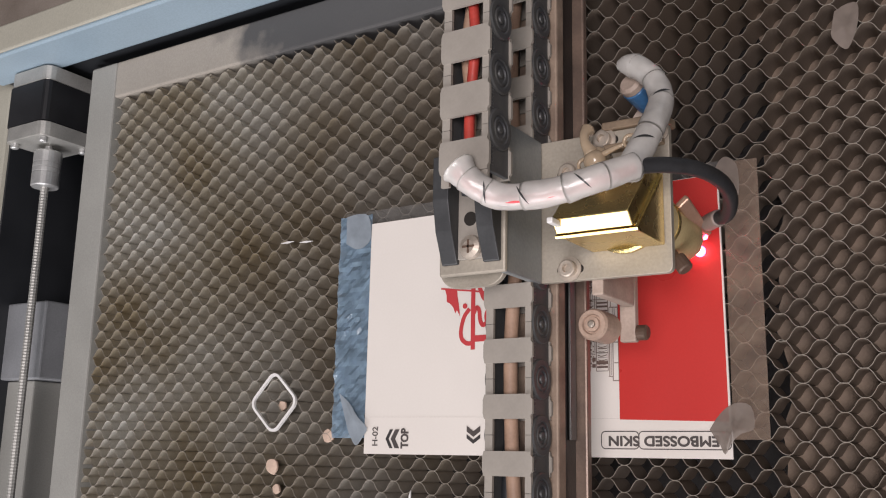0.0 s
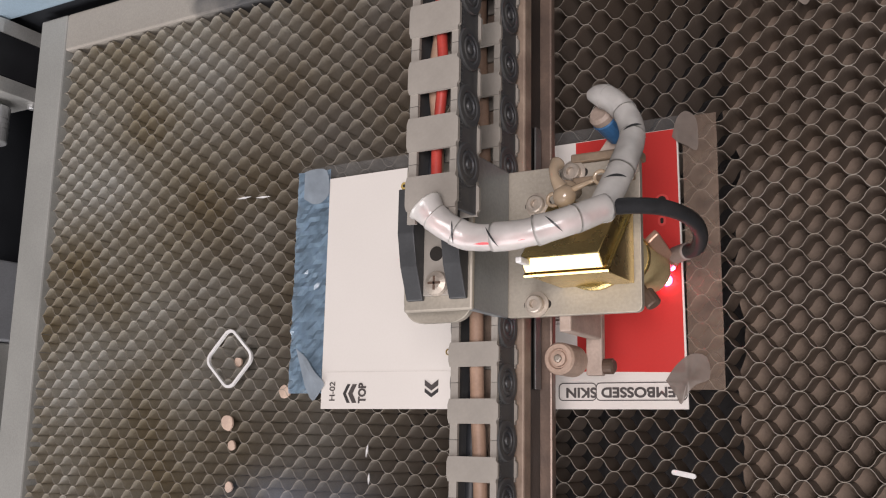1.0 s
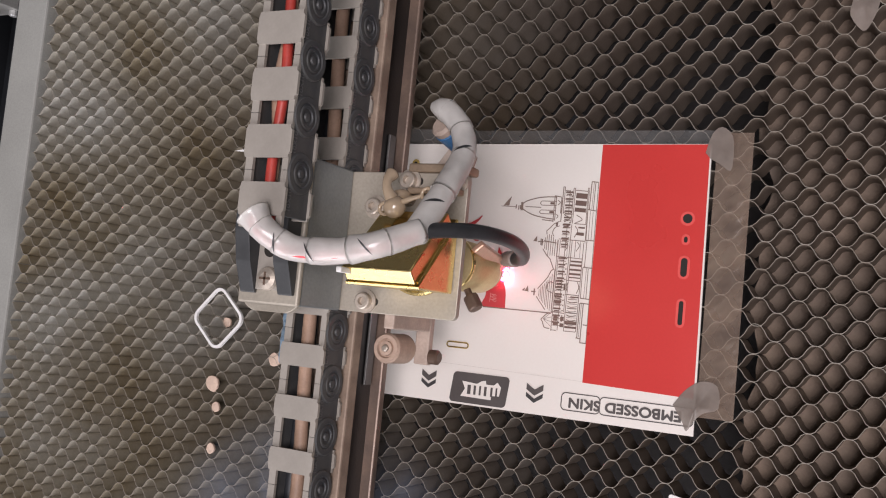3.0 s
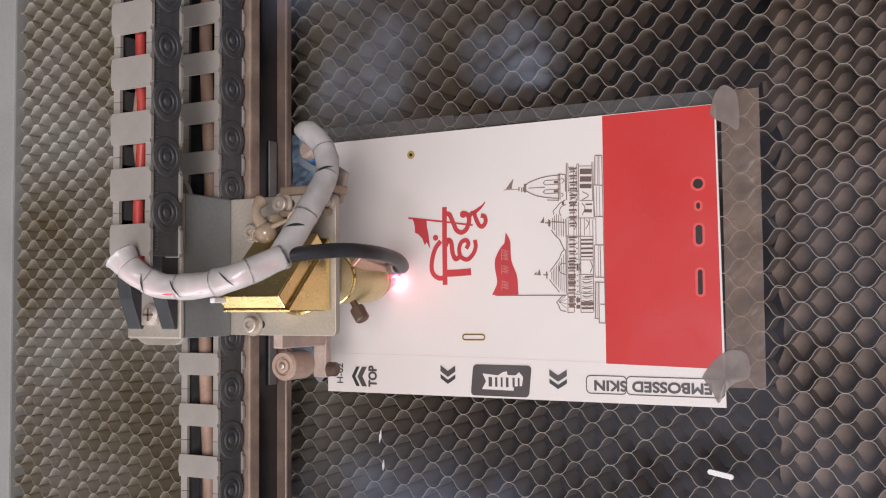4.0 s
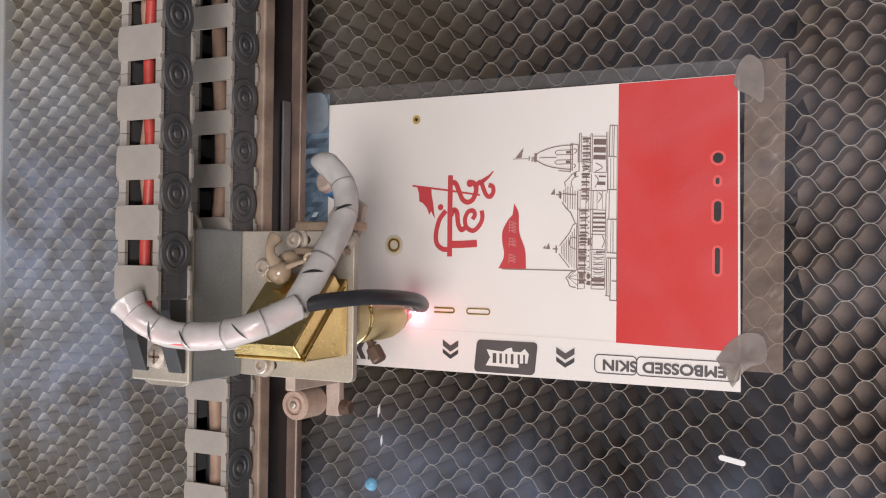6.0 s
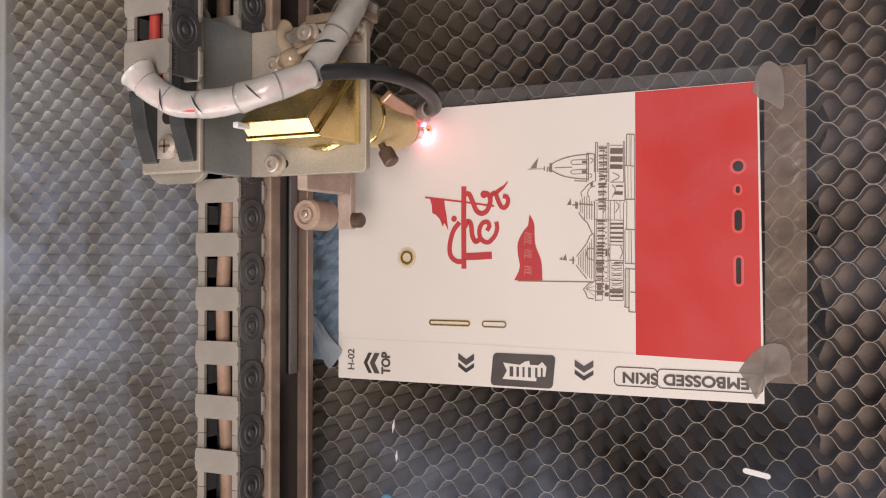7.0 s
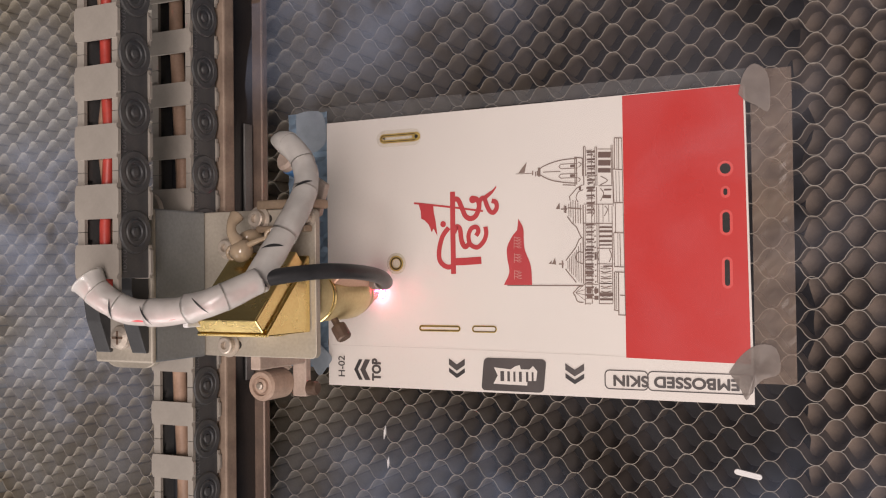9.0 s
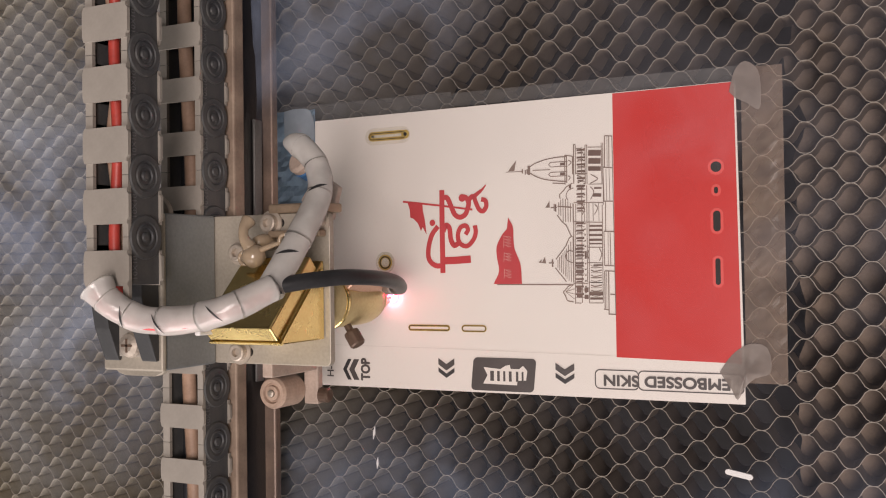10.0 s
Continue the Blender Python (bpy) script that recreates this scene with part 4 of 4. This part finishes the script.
    return part("screw", turned([(r * 1.45, 0), (r * 1.45, 0.0006), (r, 0.0007), (r, h), (r * 0.85, h + 0.0004), (r * 0.5, h + 0.0004), (r * 0.45, h - 0.0012)], Matrix.Translation((x, y, z)), 20), M_STEEL, owner or carriage, "socket head screw")


def plates():
    part("base_plate", prism(rounded(-0.0130, 0.0392, 0.0183, 0.0727, 0.0022, 4), 0.0672, 0.0700, bevel=0.0003), M_PLATE, carriage, "dusty olive-grey plate")
    part("riser", box(-0.0137, -0.0107, 0.0180, 0.0729, 0.0703, 0.0972, 0.0007), M_PLATE_SIDE, carriage, "blue-grey upright plate")
    part("upper_plate", box(-0.0372, -0.0100, 0.0178, 0.0729, 0.0976, 0.0998, 0.0008), M_PLATE, carriage, "dusty olive-grey plate")
    part("back_plate", prism(rounded(-0.0425, -0.0145, 0.0150, 0.0800, 0.0075, 6), 0.0885, 0.0912, bevel=0.0004), M_PLATE, carriage, "rounded grey plate")
    for x, y in ((0.0005, 0.0226), (0.0148, 0.0694), (0.0008, 0.0590)):
        # Flat black patch on the solid plate paints the slot's dark depth.
        part("slot", prism(stadium(x - 0.0052, x + 0.0054, y - 0.0016, y + 0.0016), 0.0700, 0.07012), M_CHAR_HOLE, carriage, "dark patch drawn for a slot in the plate")
        cap_screw(x, y, 0.0702)
    cap_screw(0.0362, 0.0690, 0.0702, 0.0022, 0.003)
    # the chain's end clamp
    for x in (-0.0350, -0.0180):
        part("clamp_cheek", prism([(0.0215, 0.1000), (0.0600, 0.1000), (0.0600, 0.1085), (0.0440, 0.1085), (0.0330, 0.1060), (0.0215, 0.1015)], x, x + 0.0066, "x", 0.0004), M_CHEEK, carriage, "dark plastic chain end cheek")
    part("clamp_floor", box(-0.0284, -0.0182, 0.0230, 0.0560, 0.1000, 0.1014, 0.0003), M_DUSTY, carriage)
    cap = turned([(0.0044, 0), (0.0044, 0.0007), (0.0040, 0.0016), (0.0022, 0.0024)], Matrix.Translation((-0.0226, 0.0270, 0.1015)), 20)
    part("screw", cap, M_STEEL, carriage, "cross-head screw")
    # Black disc paints the hole's dark depth.
    part("clamp_hole", turned([(0.0026, 0), (0.0026, 0.0002)], Matrix.Translation((-0.0232, 0.0375, 0.1015)), 16), M_CHAR_HOLE, carriage)
    # Raised dark bars paint the shaded cross recess.
    bm = box(-0.0230, -0.0222, 0.0246, 0.0294, 0.1037, 0.1041)
    box(-0.0250, -0.0202, 0.0266, 0.0274, 0.1037, 0.1041, bm=bm)
    part("screw_cross", bm, M_THUMB, carriage)


def mirror_mount():
    x0, x1 = 0.0090, 0.0362
    part("mirror_block", prism([(0.0280, 0.0703), (0.0555, 0.0703), (0.0555, 0.0712), (0.0300, 0.0960), (0.0280, 0.0950)], x0 + 0.0006, x1 + 0.0006, "x", 0.0004), M_GOLD, carriage, "gold anodised wedge block")
    # the mirror plate lies on the slope
    a, d, nrm = Vector((0.0290, 0.0970)), Vector((0.70, -0.714)), Vector((0.714, 0.70))
    ln, th = 0.0335, 0.0064
    q = [a, a + d * ln, a + d * ln + nrm * th, a + nrm * th]
    part("mirror_plate", prism([(v.x, v.y) for v in q], x0 - 0.0008, x1 - 0.0002, "x", 0.0005), M_GOLD, carriage, "bright gold mirror plate")
    q = [a - nrm * 0.0011 - d * 0.0006, a + d * (ln + 0.0006) - nrm * 0.0011, a + d * (ln + 0.0006) - nrm * 0.0002, a - d * 0.0006 - nrm * 0.0002]
    part("mirror_seal", prism([(v.x, v.y) for v in q], x0 - 0.0012, x1 + 0.0012, "x"), M_GOLD, carriage)
    part("collar", smooth_lathe([(0.0140, 0.0702), (0.0140, 0.0720), (0.0134, 0.0727), (0.0130, 0.0732)], 0.0226, 0.0402), M_GOLD, carriage, "round gold collar")


def smooth_lathe(profile, x=0.0262, y=0.0405, n=40):
    return turned(profile, Matrix.Translation((x, y, 0)), n)


def nozzle():
    smooth(part("lens_tube", smooth_lathe([(0.0088, 0.0230), (0.0097, 0.0262), (0.0100, 0.0300), (0.0102, 0.0670)]), M_TUBE, carriage, "tan brushed brass lens tube"))
    part("tube_ring", smooth_lathe([(0.0103, 0.0520), (0.0107, 0.0524), (0.0107, 0.0536), (0.0103, 0.0540)]), M_GOLD, carriage, "thin gold ring")
    smooth(part("nozzle", smooth_lathe([(0.0016, 0.0062), (0.0026, 0.0062), (0.0036, 0.0100), (0.0072, 0.0190), (0.0087, 0.0229)], 0.0264, 0.0404), M_NOZZLE, carriage, "brown heat-stained nozzle cone"))
    # the air arm runs down the tube's side to the tip
    top, tip = Vector((0.0378, 0.0474, 0.0540)), Vector((0.0335, 0.0432, 0.0145))
    arm = box(-0.0013, 0.0013, -0.0026, 0.0026, -(top - tip).length / 2, (top - tip).length / 2, 0.0007)
    arm.transform(Matrix.Translation((top + tip) / 2) @ (top - tip).to_track_quat("Z", "Y").to_matrix().to_4x4())
    part("air_arm", arm, M_ARM, carriage, "copper-coloured air nozzle arm")
    side = Matrix.Translation((0.0290, 0.0330, 0.0440)) @ Vector((0.55, -0.80, 0.05)).to_track_quat("Z", "Y").to_matrix().to_4x4()
    part("thumb_screw", turned([(0.0014, 0), (0.0014, 0.0050), (0.0028, 0.0052), (0.0030, 0.0060), (0.0030, 0.0106), (0.0025, 0.0112)], side, 14), M_THUMB, carriage, "dark brown thumb screw")
    part("laser_spot", turned([(0.0004, 0.0013), (0.0015, 0.0016), (0.0018, 0.0024), (0.0011, 0.0034), (0.0003, 0.0038)], Matrix.Translation((0.0268, 0.0400, 0)), 14), M_CORE, carriage, "glowing white-pink laser spot")
    part("laser_rim", turned([(0.0010, 0.00128), (0.0024, 0.00130), (0.0024, 0.00140), (0.0010, 0.00142)], Matrix.Translation((0.0268, 0.0400, 0)), 18), M_SPOT, carriage, "red glow round the spot")
    part("red_diode", turned([(0.0008, 0.0), (0.0014, 0.0004), (0.0014, 0.0030)], Matrix.Translation((0.0335, 0.0425, 0.0155)), 12), M_DIODE, carriage, "small red pointer diode")


M_NOZZLE = material("brown_brass", (0.60, 0.46, 0.29), 0.42, 0.45, wear=(0.46, 0.32, 0.2), scale=90)
M_TUBE = material("tan_brushed_brass", (0.68, 0.53, 0.28), 0.42, 0.6, dark=0.85, scale=60, bump=0.06)
M_ARM = material("pinkish_copper", (0.58, 0.36, 0.26), 0.4, 0.5, dark=0.85, scale=110)
M_THUMB = material("dark_brown_knob", (0.14, 0.09, 0.065), 0.5, 0.3, scale=120)
M_BOOT = material("dusty_hose_end", (0.27, 0.21, 0.185), 0.5, dark=0.8, scale=140)
M_DIODE = glow("pointer_diode", (1.0, 0.03, 0.10), 45.0)
M_CHEEK = material("dark_clamp_plastic", (0.045, 0.046, 0.048), 0.5, scale=90)


def sleeve():
    """Spiral wrap bands round the wires, and the black air hose."""
    run = spline([(-0.0128, 0.0478, 0.1270), (-0.0085, 0.0430, 0.1262), (0.0005, 0.0376, 0.1220), (0.0170, 0.0374, 0.1195), (0.0315, 0.0412, 0.1150), (0.0395, 0.0470, 0.1040)], 16)
    run2 = spline([(0.0372, 0.0460, 0.1030), (0.0392, 0.0620, 0.0900), (0.0388, 0.0780, 0.0760), (0.0345, 0.0890, 0.0705), (0.0270, 0.0965, 0.0690), (0.0205, 0.0985, 0.0685)], 16)
    flare = {0: 1.35}
    for path, n, r0, r1, slits in ((run, 6, 0.0045, 0.0046, (0.33, 0.52, 0.74)), (run2, 5, 0.0046, 0.0043, (0.13, 0.40))):
        m = len(path)
        for k in range(n):
            i0, i1 = int(k * (m - 1) / n), min(int((k + 1) * (m - 1) / n) + 1, m - 1)
            r, wide = r0 + (r1 - r0) * k / n, flare.get(k, 1.05) if path is run else 1.04
            bm = tube(path[i0:i1 + 1], lambda u, r=r, k=k, wide=wide, tip=0.55 if path is run2 and k == n - 1 else 0.0: r * (wide - (wide - 0.97) * u ** 0.7 + 0.02 * math.sin(k * 2.1)) * (1 - tip * u * u), 22, cap=False)
            for v in bm.verts:
                v.co += 0.0003 * noise.noise_vector(v.co * 200)
            bmesh.ops.solidify(bm, geom=bm.faces, thickness=0.0006)
            smooth(part("wrap_band", bm, M_MILKY, carriage, "milky translucent spiral wrap"))
        for k, u in enumerate(slits):
            q = int(u * (m - 1))
            d = (path[q + 1] - path[q - 1]).normalized()
            side = d.cross(Vector((0.2, -0.05, 1))).normalized()
            up = side.cross(d).normalized()
            bm, pairs, r = bmesh.new(), [], (r0 + (r1 - r0) * u) * 1.10
            for e in range(9):
                a = -0.55 + 0.17 * e + 0.15 * math.sin(k * 3.0)
                w = (0.0004 if path is run else 0.0007) * math.sin(math.pi * (e + 0.3) / 8.6)
                c = path[q] + r * (up * math.cos(a) + side * math.sin(a)) + d * 0.0019 * (e / 4 - 1)
                pairs.append((bm.verts.new(c - d * w), bm.verts.new(c + d * w)))
            for a, c in zip(pairs, pairs[1:]):
                bm.faces.new((a[0], a[1], c[1], c[0]))
            # Black leaf laid on the closed wrap paints a dark gap between turns.
            part("wrap_slit", bm, M_HOSE, carriage, "dark gap between wrap turns")
    for off, mat, r in ((Vector((0.0005, -0.0016, 0.0020)), M_RED_CORE, 0.0018), (Vector((0, 0.0011, 0.0002)), M_WHITE, 0.0022), (Vector((0, -0.0010, -0.0018)), M_WHITE, 0.0018)):
        smooth(part("wire", tube([p + off for p in run], r, 10), mat, carriage))
        if mat is M_WHITE:
            smooth(part("wire", tube([p + off for p in run2[:-22]], r, 10), mat, carriage))
    hose = spline([(0.0370, 0.0468, 0.1040), (0.0455, 0.0487, 0.0955), (0.0525, 0.0498, 0.0830), (0.0560, 0.0492, 0.0670), (0.0542, 0.0475, 0.0500), (0.0490, 0.0452, 0.0365), (0.0425, 0.0455, 0.0300), (0.0378, 0.0455, 0.0250)], 10)
    smooth(part("air_hose", tube(hose, 0.0027, 16), M_HOSE, carriage, "black rubber air hose"))
    smooth(part("hose_boot", tube(hose[-14:], 0.0033, 16), M_BOOT, carriage, "dusty grey-brown hose end"))
    # the short blue plug at the wrap's far end
    smooth_t = Matrix.Translation((0.0260, 0.0870, 0.0530)) @ Matrix.Rotation(radians(-22), 4, "X") @ Matrix.Rotation(radians(-12), 4, "Y")
    part("blue_plug", turned([(0.0040, 0), (0.0044, 0.0006), (0.0050, 0.0105), (0.0047, 0.0110)], smooth_t, 24), M_BLUE, carriage, "blue plastic plug")
    part("plug_cap", turned([(0.0047, 0.0111), (0.0047, 0.0132), (0.0036, 0.0144)], smooth_t, 24), M_PINK, carriage, "dusty pink plug end")




def fittings():
    part("rear_block", box(0.0140, 0.0385, 0.0728, 0.0762, 0.0600, 0.0715, 0.0008), M_BRASSY, carriage, "dusty brown clamp block")
    part("rear_rib", box(0.0160, 0.0380, 0.0640, 0.0665, 0.0702, 0.0745, 0.0006), M_BRASSY, carriage)
    part("wing_plate", prism(mm((22, 89), (31.5, 83), (28, 71), (19, 69), (14.5, 79)), 0.0480, 0.0510, bevel=0.0005), M_WING, carriage, "pale pinkish wing plate")
    # the amber valve with its spring
    body = spline([(0.0138, 0.0700, 0.0825), (0.0136, 0.0672, 0.0850), (0.0145, 0.0638, 0.0862), (0.0160, 0.0605, 0.0850)], 6)
    smooth(part("valve_body", tube(body, lambda u: 0.0027 - 0.0010 * math.sin(u * 3.1), 14), M_CREAM, carriage, "amber plastic valve elbow"))
    smooth(part("valve_bulb", turned([(0.0008, -0.0040), (0.0028, -0.0034), (0.0040, -0.0010), (0.0040, 0.0012), (0.0030, 0.0032), (0.0010, 0.0040)], Matrix.Translation((0.0172, 0.0575, 0.0842)) @ Matrix.Rotation(radians(35), 4, "X"), 20), M_CREAM, carriage))
    smooth(part("valve_arm", tube(spline([(0.0195, 0.0592, 0.0842), (0.0245, 0.0608, 0.0846), (0.0285, 0.0618, 0.0848)], 5), lambda u: 0.0012 - 0.0005 * u, 10), M_CREAM, carriage))
    smooth(part("valve_eye", tube([Vector((0.0306 + 0.0022 * math.cos(a * 0.3927), 0.0624 + 0.0022 * math.sin(a * 0.3927), 0.0850)) for a in range(17)], 0.0007, 8), M_CREAM, carriage))
    smooth(part("valve_port", tube([Vector((0.0128 + 0.0022 * math.cos(a * 0.3927), 0.0568 + 0.0022 * math.sin(a * 0.3927), 0.0838)) for a in range(17)], 0.0007, 8), M_CREAM, carriage))
    smooth(part("valve_foot", turned([(0.0030, 0), (0.0030, 0.006), (0.0018, 0.0100)], Matrix.Translation((0.0150, 0.0625, 0.0702)), 16), M_CREAM, carriage))
    coil = [Vector((0.0150 + 0.0016 * math.cos(a * 0.6), 0.0555 + 0.0016 * math.sin(a * 0.6), 0.0725 + a * 0.00014)) for a in range(60)]
    smooth(part("spring", tube(coil, 0.0003, 6), M_STEEL, carriage, "small steel spring"))
    part("tie_tab", box(0.0090, 0.0112, 0.0312, 0.0332, 0.0990, 0.1060, 0.0004), M_WHITE, carriage)
    # idler roller below the plate
    part("idler_bracket", box(0.0055, 0.0120, -0.0005, 0.0260, 0.0330, 0.0368, 0.0006), M_PINK, carriage, "dusty pink idler bracket")
    part("idler_web", box(0.0075, 0.0120, 0.0130, 0.0300, 0.0370, 0.0670, 0.0006), M_PINK, carriage)
    smooth_r = turned([(0.0061, 0.0371), (0.0061, 0.0500), (0.0054, 0.0512), (0.0040, 0.0512), (0.0036, 0.0500), (0.0030, 0.0500), (0.0028, 0.0512), (0.0016, 0.0514), (0.0012, 0.0506)], Matrix.Translation((0.0003, 0.0050, 0)), 28)
    part("idler_roller", smooth_r, M_ROLLER, carriage, "dusty cream idler roller")
    part("idler_pin", turned([(0.0014, 0.0506), (0.0014, 0.0520), (0.0008, 0.0524)], Matrix.Translation((0.0003, 0.0050, 0)), 14), M_STEEL, carriage)
    part("idler_screw", turned([(0.0030, 0), (0.0030, 0.0034), (0.0022, 0.0042)], Matrix.Translation((0.0122, 0.0030, 0.0348)) @ Matrix.Rotation(radians(90), 4, "Y"), 16), M_THUMB, carriage)


M_BRASSY = material("dusty_brown_aluminium", (0.36, 0.27, 0.19), 0.5, 0.4, dark=0.75, scale=90)
M_WING = material("pinkish_plastic", (0.56, 0.46, 0.39), 0.6, dark=0.9, scale=60)
M_ROLLER = material("dusty_cream_nylon", (0.50, 0.36, 0.28), 0.6, dark=0.75, scale=150)
plates()
mirror_mount()
nozzle()
sleeve()
fittings()

# ---- thin smoke from the cut, in drifting veils ----
def smoke_material(name, colour, most):
    m = bpy.data.materials.new(name)
    m.use_nodes = True
    n, l = m.node_tree.nodes, m.node_tree.links
    n.remove(n["Principled BSDF"])
    co, ln, fall = n.new("ShaderNodeTexCoord"), n.new("ShaderNodeVectorMath"), n.new("ShaderNodeMapRange")
    ln.operation, fall.interpolation_type = "LENGTH", "SMOOTHSTEP"
    flatten = n.new("ShaderNodeMapping")
    l.new(co.outputs["Generated"], flatten.inputs["Vector"])
    flatten.inputs["Location"].default_value, flatten.inputs["Scale"].default_value = (-1, -1, 0), (2, 2, 0)
    l.new(flatten.outputs["Vector"], ln.inputs[0])
    for key, v in (("From Min", 0.15), ("From Max", 1.0), ("To Min", 1.0), ("To Max", 0.0)):
        fall.inputs[key].default_value = v
    l.new(ln.outputs["Value"], fall.inputs["Value"])
    tex, ramp, mul = n.new("ShaderNodeTexNoise"), n.new("ShaderNodeMapRange"), n.new("ShaderNodeMath")
    tex.inputs["Scale"].default_value, tex.inputs["Detail"].default_value, tex.inputs["Distortion"].default_value = 22, 3, 1.2
    l.new(co.outputs["Object"], tex.inputs["Vector"])
    for key, v in (("From Min", 0.36), ("From Max", 0.68), ("To Min", most * 0.25), ("To Max", most)):
        ramp.inputs[key].default_value = v
    l.new(tex.outputs["Fac"], ramp.inputs["Value"])
    mul.operation = "MULTIPLY"
    l.new(ramp.outputs["Result"], mul.inputs[0])
    l.new(fall.outputs["Result"], mul.inputs[1])
    mix, clr, dif = n.new("ShaderNodeMixShader"), n.new("ShaderNodeBsdfTransparent"), n.new("ShaderNodeBsdfDiffuse")
    dif.inputs["Color"].default_value = (*colour, 1)
    l.new(mul.outputs["Value"], mix.inputs["Fac"])
    l.new(clr.outputs["BSDF"], mix.inputs[1])
    l.new(dif.outputs["BSDF"], mix.inputs[2])
    l.new(mix.outputs["Shader"], n["Material Output"].inputs["Surface"])
    return m


M_SMOKE = smoke_material("blue_smoke", (0.58, 0.71, 0.98), 0.26)
M_SMOKE_THIN = smoke_material("thin_grey_smoke", (0.66, 0.66, 0.76), 0.07)
M_PUFF = smoke_material("dense_blue_smoke", (0.66, 0.78, 0.98), 0.18)


def veil(wx, wy, mat, seed):
    """A thin lumpy layer of smoke about its own middle."""
    bm, n = bmesh.new(), 14
    g = [[bm.verts.new((wx * (i / n - 0.5), wy * (j / n - 0.5), 0.010 * noise.noise((i * 0.35, j * 0.35, seed)))) for j in range(n + 1)] for i in range(n + 1)]
    for i in range(n):
        for j in range(n):
            bm.faces.new((g[i][j], g[i + 1][j], g[i + 1][j + 1], g[i][j + 1]))
    ob = part("smoke_wisp", bm, mat)
    smooth(ob)
    return tagged(ob, "thin bluish smoke drifting over the honeycomb", "smoke", "smoke wisps")


SMOKE = [  # each veil and its way: seconds, place, turn
    (veil(0.26, 0.30, M_SMOKE, 1.0), [(0, -0.16, -0.46, 0.02, 0), (2.7, -0.16, -0.40, 0.02, 0), (4.0, -0.15, -0.20, 0.03, 4), (5.3, -0.13, 0.0, 0.03, 10), (7.0, -0.14, 0.05, 0.03, 14), (10, -0.12, 0.07, 0.03, 18)]),
    (veil(0.20, 0.15, M_SMOKE, 3.0), [(0, 0.00, -0.24, 0.015, 0), (1.0, 0.00, -0.09, 0.015, 5), (2.7, 0.01, -0.08, 0.016, 9), (4.0, 0.05, -0.08, 0.02, 12), (7.0, 0.06, -0.07, 0.02, 16), (10, 0.03, -0.07, 0.02, 22)]),
    (veil(0.24, 0.16, M_SMOKE, 5.0), [(0, 0.05, 0.42, 0.07, 0), (2.7, 0.05, 0.38, 0.07, 0), (3.9, 0.05, 0.22, 0.05, 10), (5.5, 0.13, 0.27, 0.05, 14), (7.0, 0.14, 0.25, 0.05, 10), (8.0, 0.08, 0.18, 0.04, 4), (10, 0.01, 0.17, 0.04, -4)]),
    (veil(0.42, 0.40, M_SMOKE_THIN, 12.0), [(0, 0.26, -0.62, 0.03, 0), (2.7, 0.26, -0.5, 0.03, 0), (4.0, 0.25, -0.02, 0.035, 6), (5.0, 0.25, 0.08, 0.035, 10), (7.5, 0.24, 0.10, 0.035, 14), (10, 0.22, 0.11, 0.035, 20)]),
    (veil(0.085, 0.060, M_PUFF, 15.0), [(0, 0.03, 0.13, -0.07, 0), (3.1, 0.03, 0.13, -0.07, 0), (3.8, 0.035, 0.130, 0.012, 20), (4.2, 0.045, 0.17, 0.03, 30), (5.2, 0.08, 0.42, 0.08, 80), (10, 0.08, 0.6, 0.3, 120)]),
    (veil(0.060, 0.045, M_PUFF, 18.0), [(0, 0.09, 0.13, -0.07, 0), (3.1, 0.09, 0.13, -0.07, 0), (3.8, 0.100, 0.130, 0.010, -10), (4.2, 0.11, 0.165, 0.03, 0), (5.2, 0.15, 0.42, 0.08, 50), (10, 0.15, 0.6, 0.3, 90)]),
    (veil(0.16, 0.16, M_SMOKE, 9.0), [(0, 0.24, -0.40, 0.02, 0), (2.7, 0.24, -0.34, 0.02, 0), (4.2, 0.20, -0.09, 0.02, 8), (10, 0.21, -0.08, 0.02, 20)]),
]

# ---- what moves: the gantry along x, the head along the beam; cuts appear as they are made ----
HEAD = [  # seconds, gantry's x, head's y
    (0.0, 0.1432, 0.0437), (0.3, 0.1434, 0.0432), (0.5, 0.1441, 0.0180), (1.0, 0.1457, 0.0118), (1.5, 0.1456, 0.0034), (2.0, 0.1444, 0.0274), (2.5, 0.1430, 0.0210),
    (2.7, 0.1230, 0.0195), (3.4, 0.0130, 0.0125), (3.8, 0.0072, 0.0085), (4.0, 0.0111, 0.0099), (4.5, 0.0232, -0.0156), (5.0, 0.0369, -0.0165), (5.5, 0.0229, -0.0171),
    (5.7, 0.0205, -0.0170), (6.1, 0.0180, -0.0150), (6.5, 0.0168, 0.0560), (6.8, 0.0155, 0.0642), (7.0, 0.0167, 0.0643), (7.5, 0.0028, 0.0641), (7.75, 0.0015, 0.0560), (8.0, -0.0001, 0.0173),
    (8.2, -0.0040, 0.0040), (8.5, -0.0065, 0.0020), (9.0, 0.0, 0.0), (9.5, 0.0074, 0.0037), (10.0, 0.0111, -0.0022),
]


def motions():
    for beam in (gantry, lower_chain):
        walk(beam, [(t, pose(x, 0, 0)) for t, x, y in HEAD])
    for head in (carriage, upper_chain):
        walk(head, [(t, pose(x, y, 0)) for t, x, y in HEAD])
    for wisp, way in SMOKE:
        walk(wisp, [(t, pose(x, y, z, 0, 0, a)) for t, x, y, z, a in way])
    for t, cut in CUTS:
        if t:
            walk(cut, [(0, pose(0, 0, -0.0006)), (t - 0.1, pose(0, 0, -0.0006)), (t, pose(0, 0, 0)), (10, pose(0, 0, 0))])


motions()
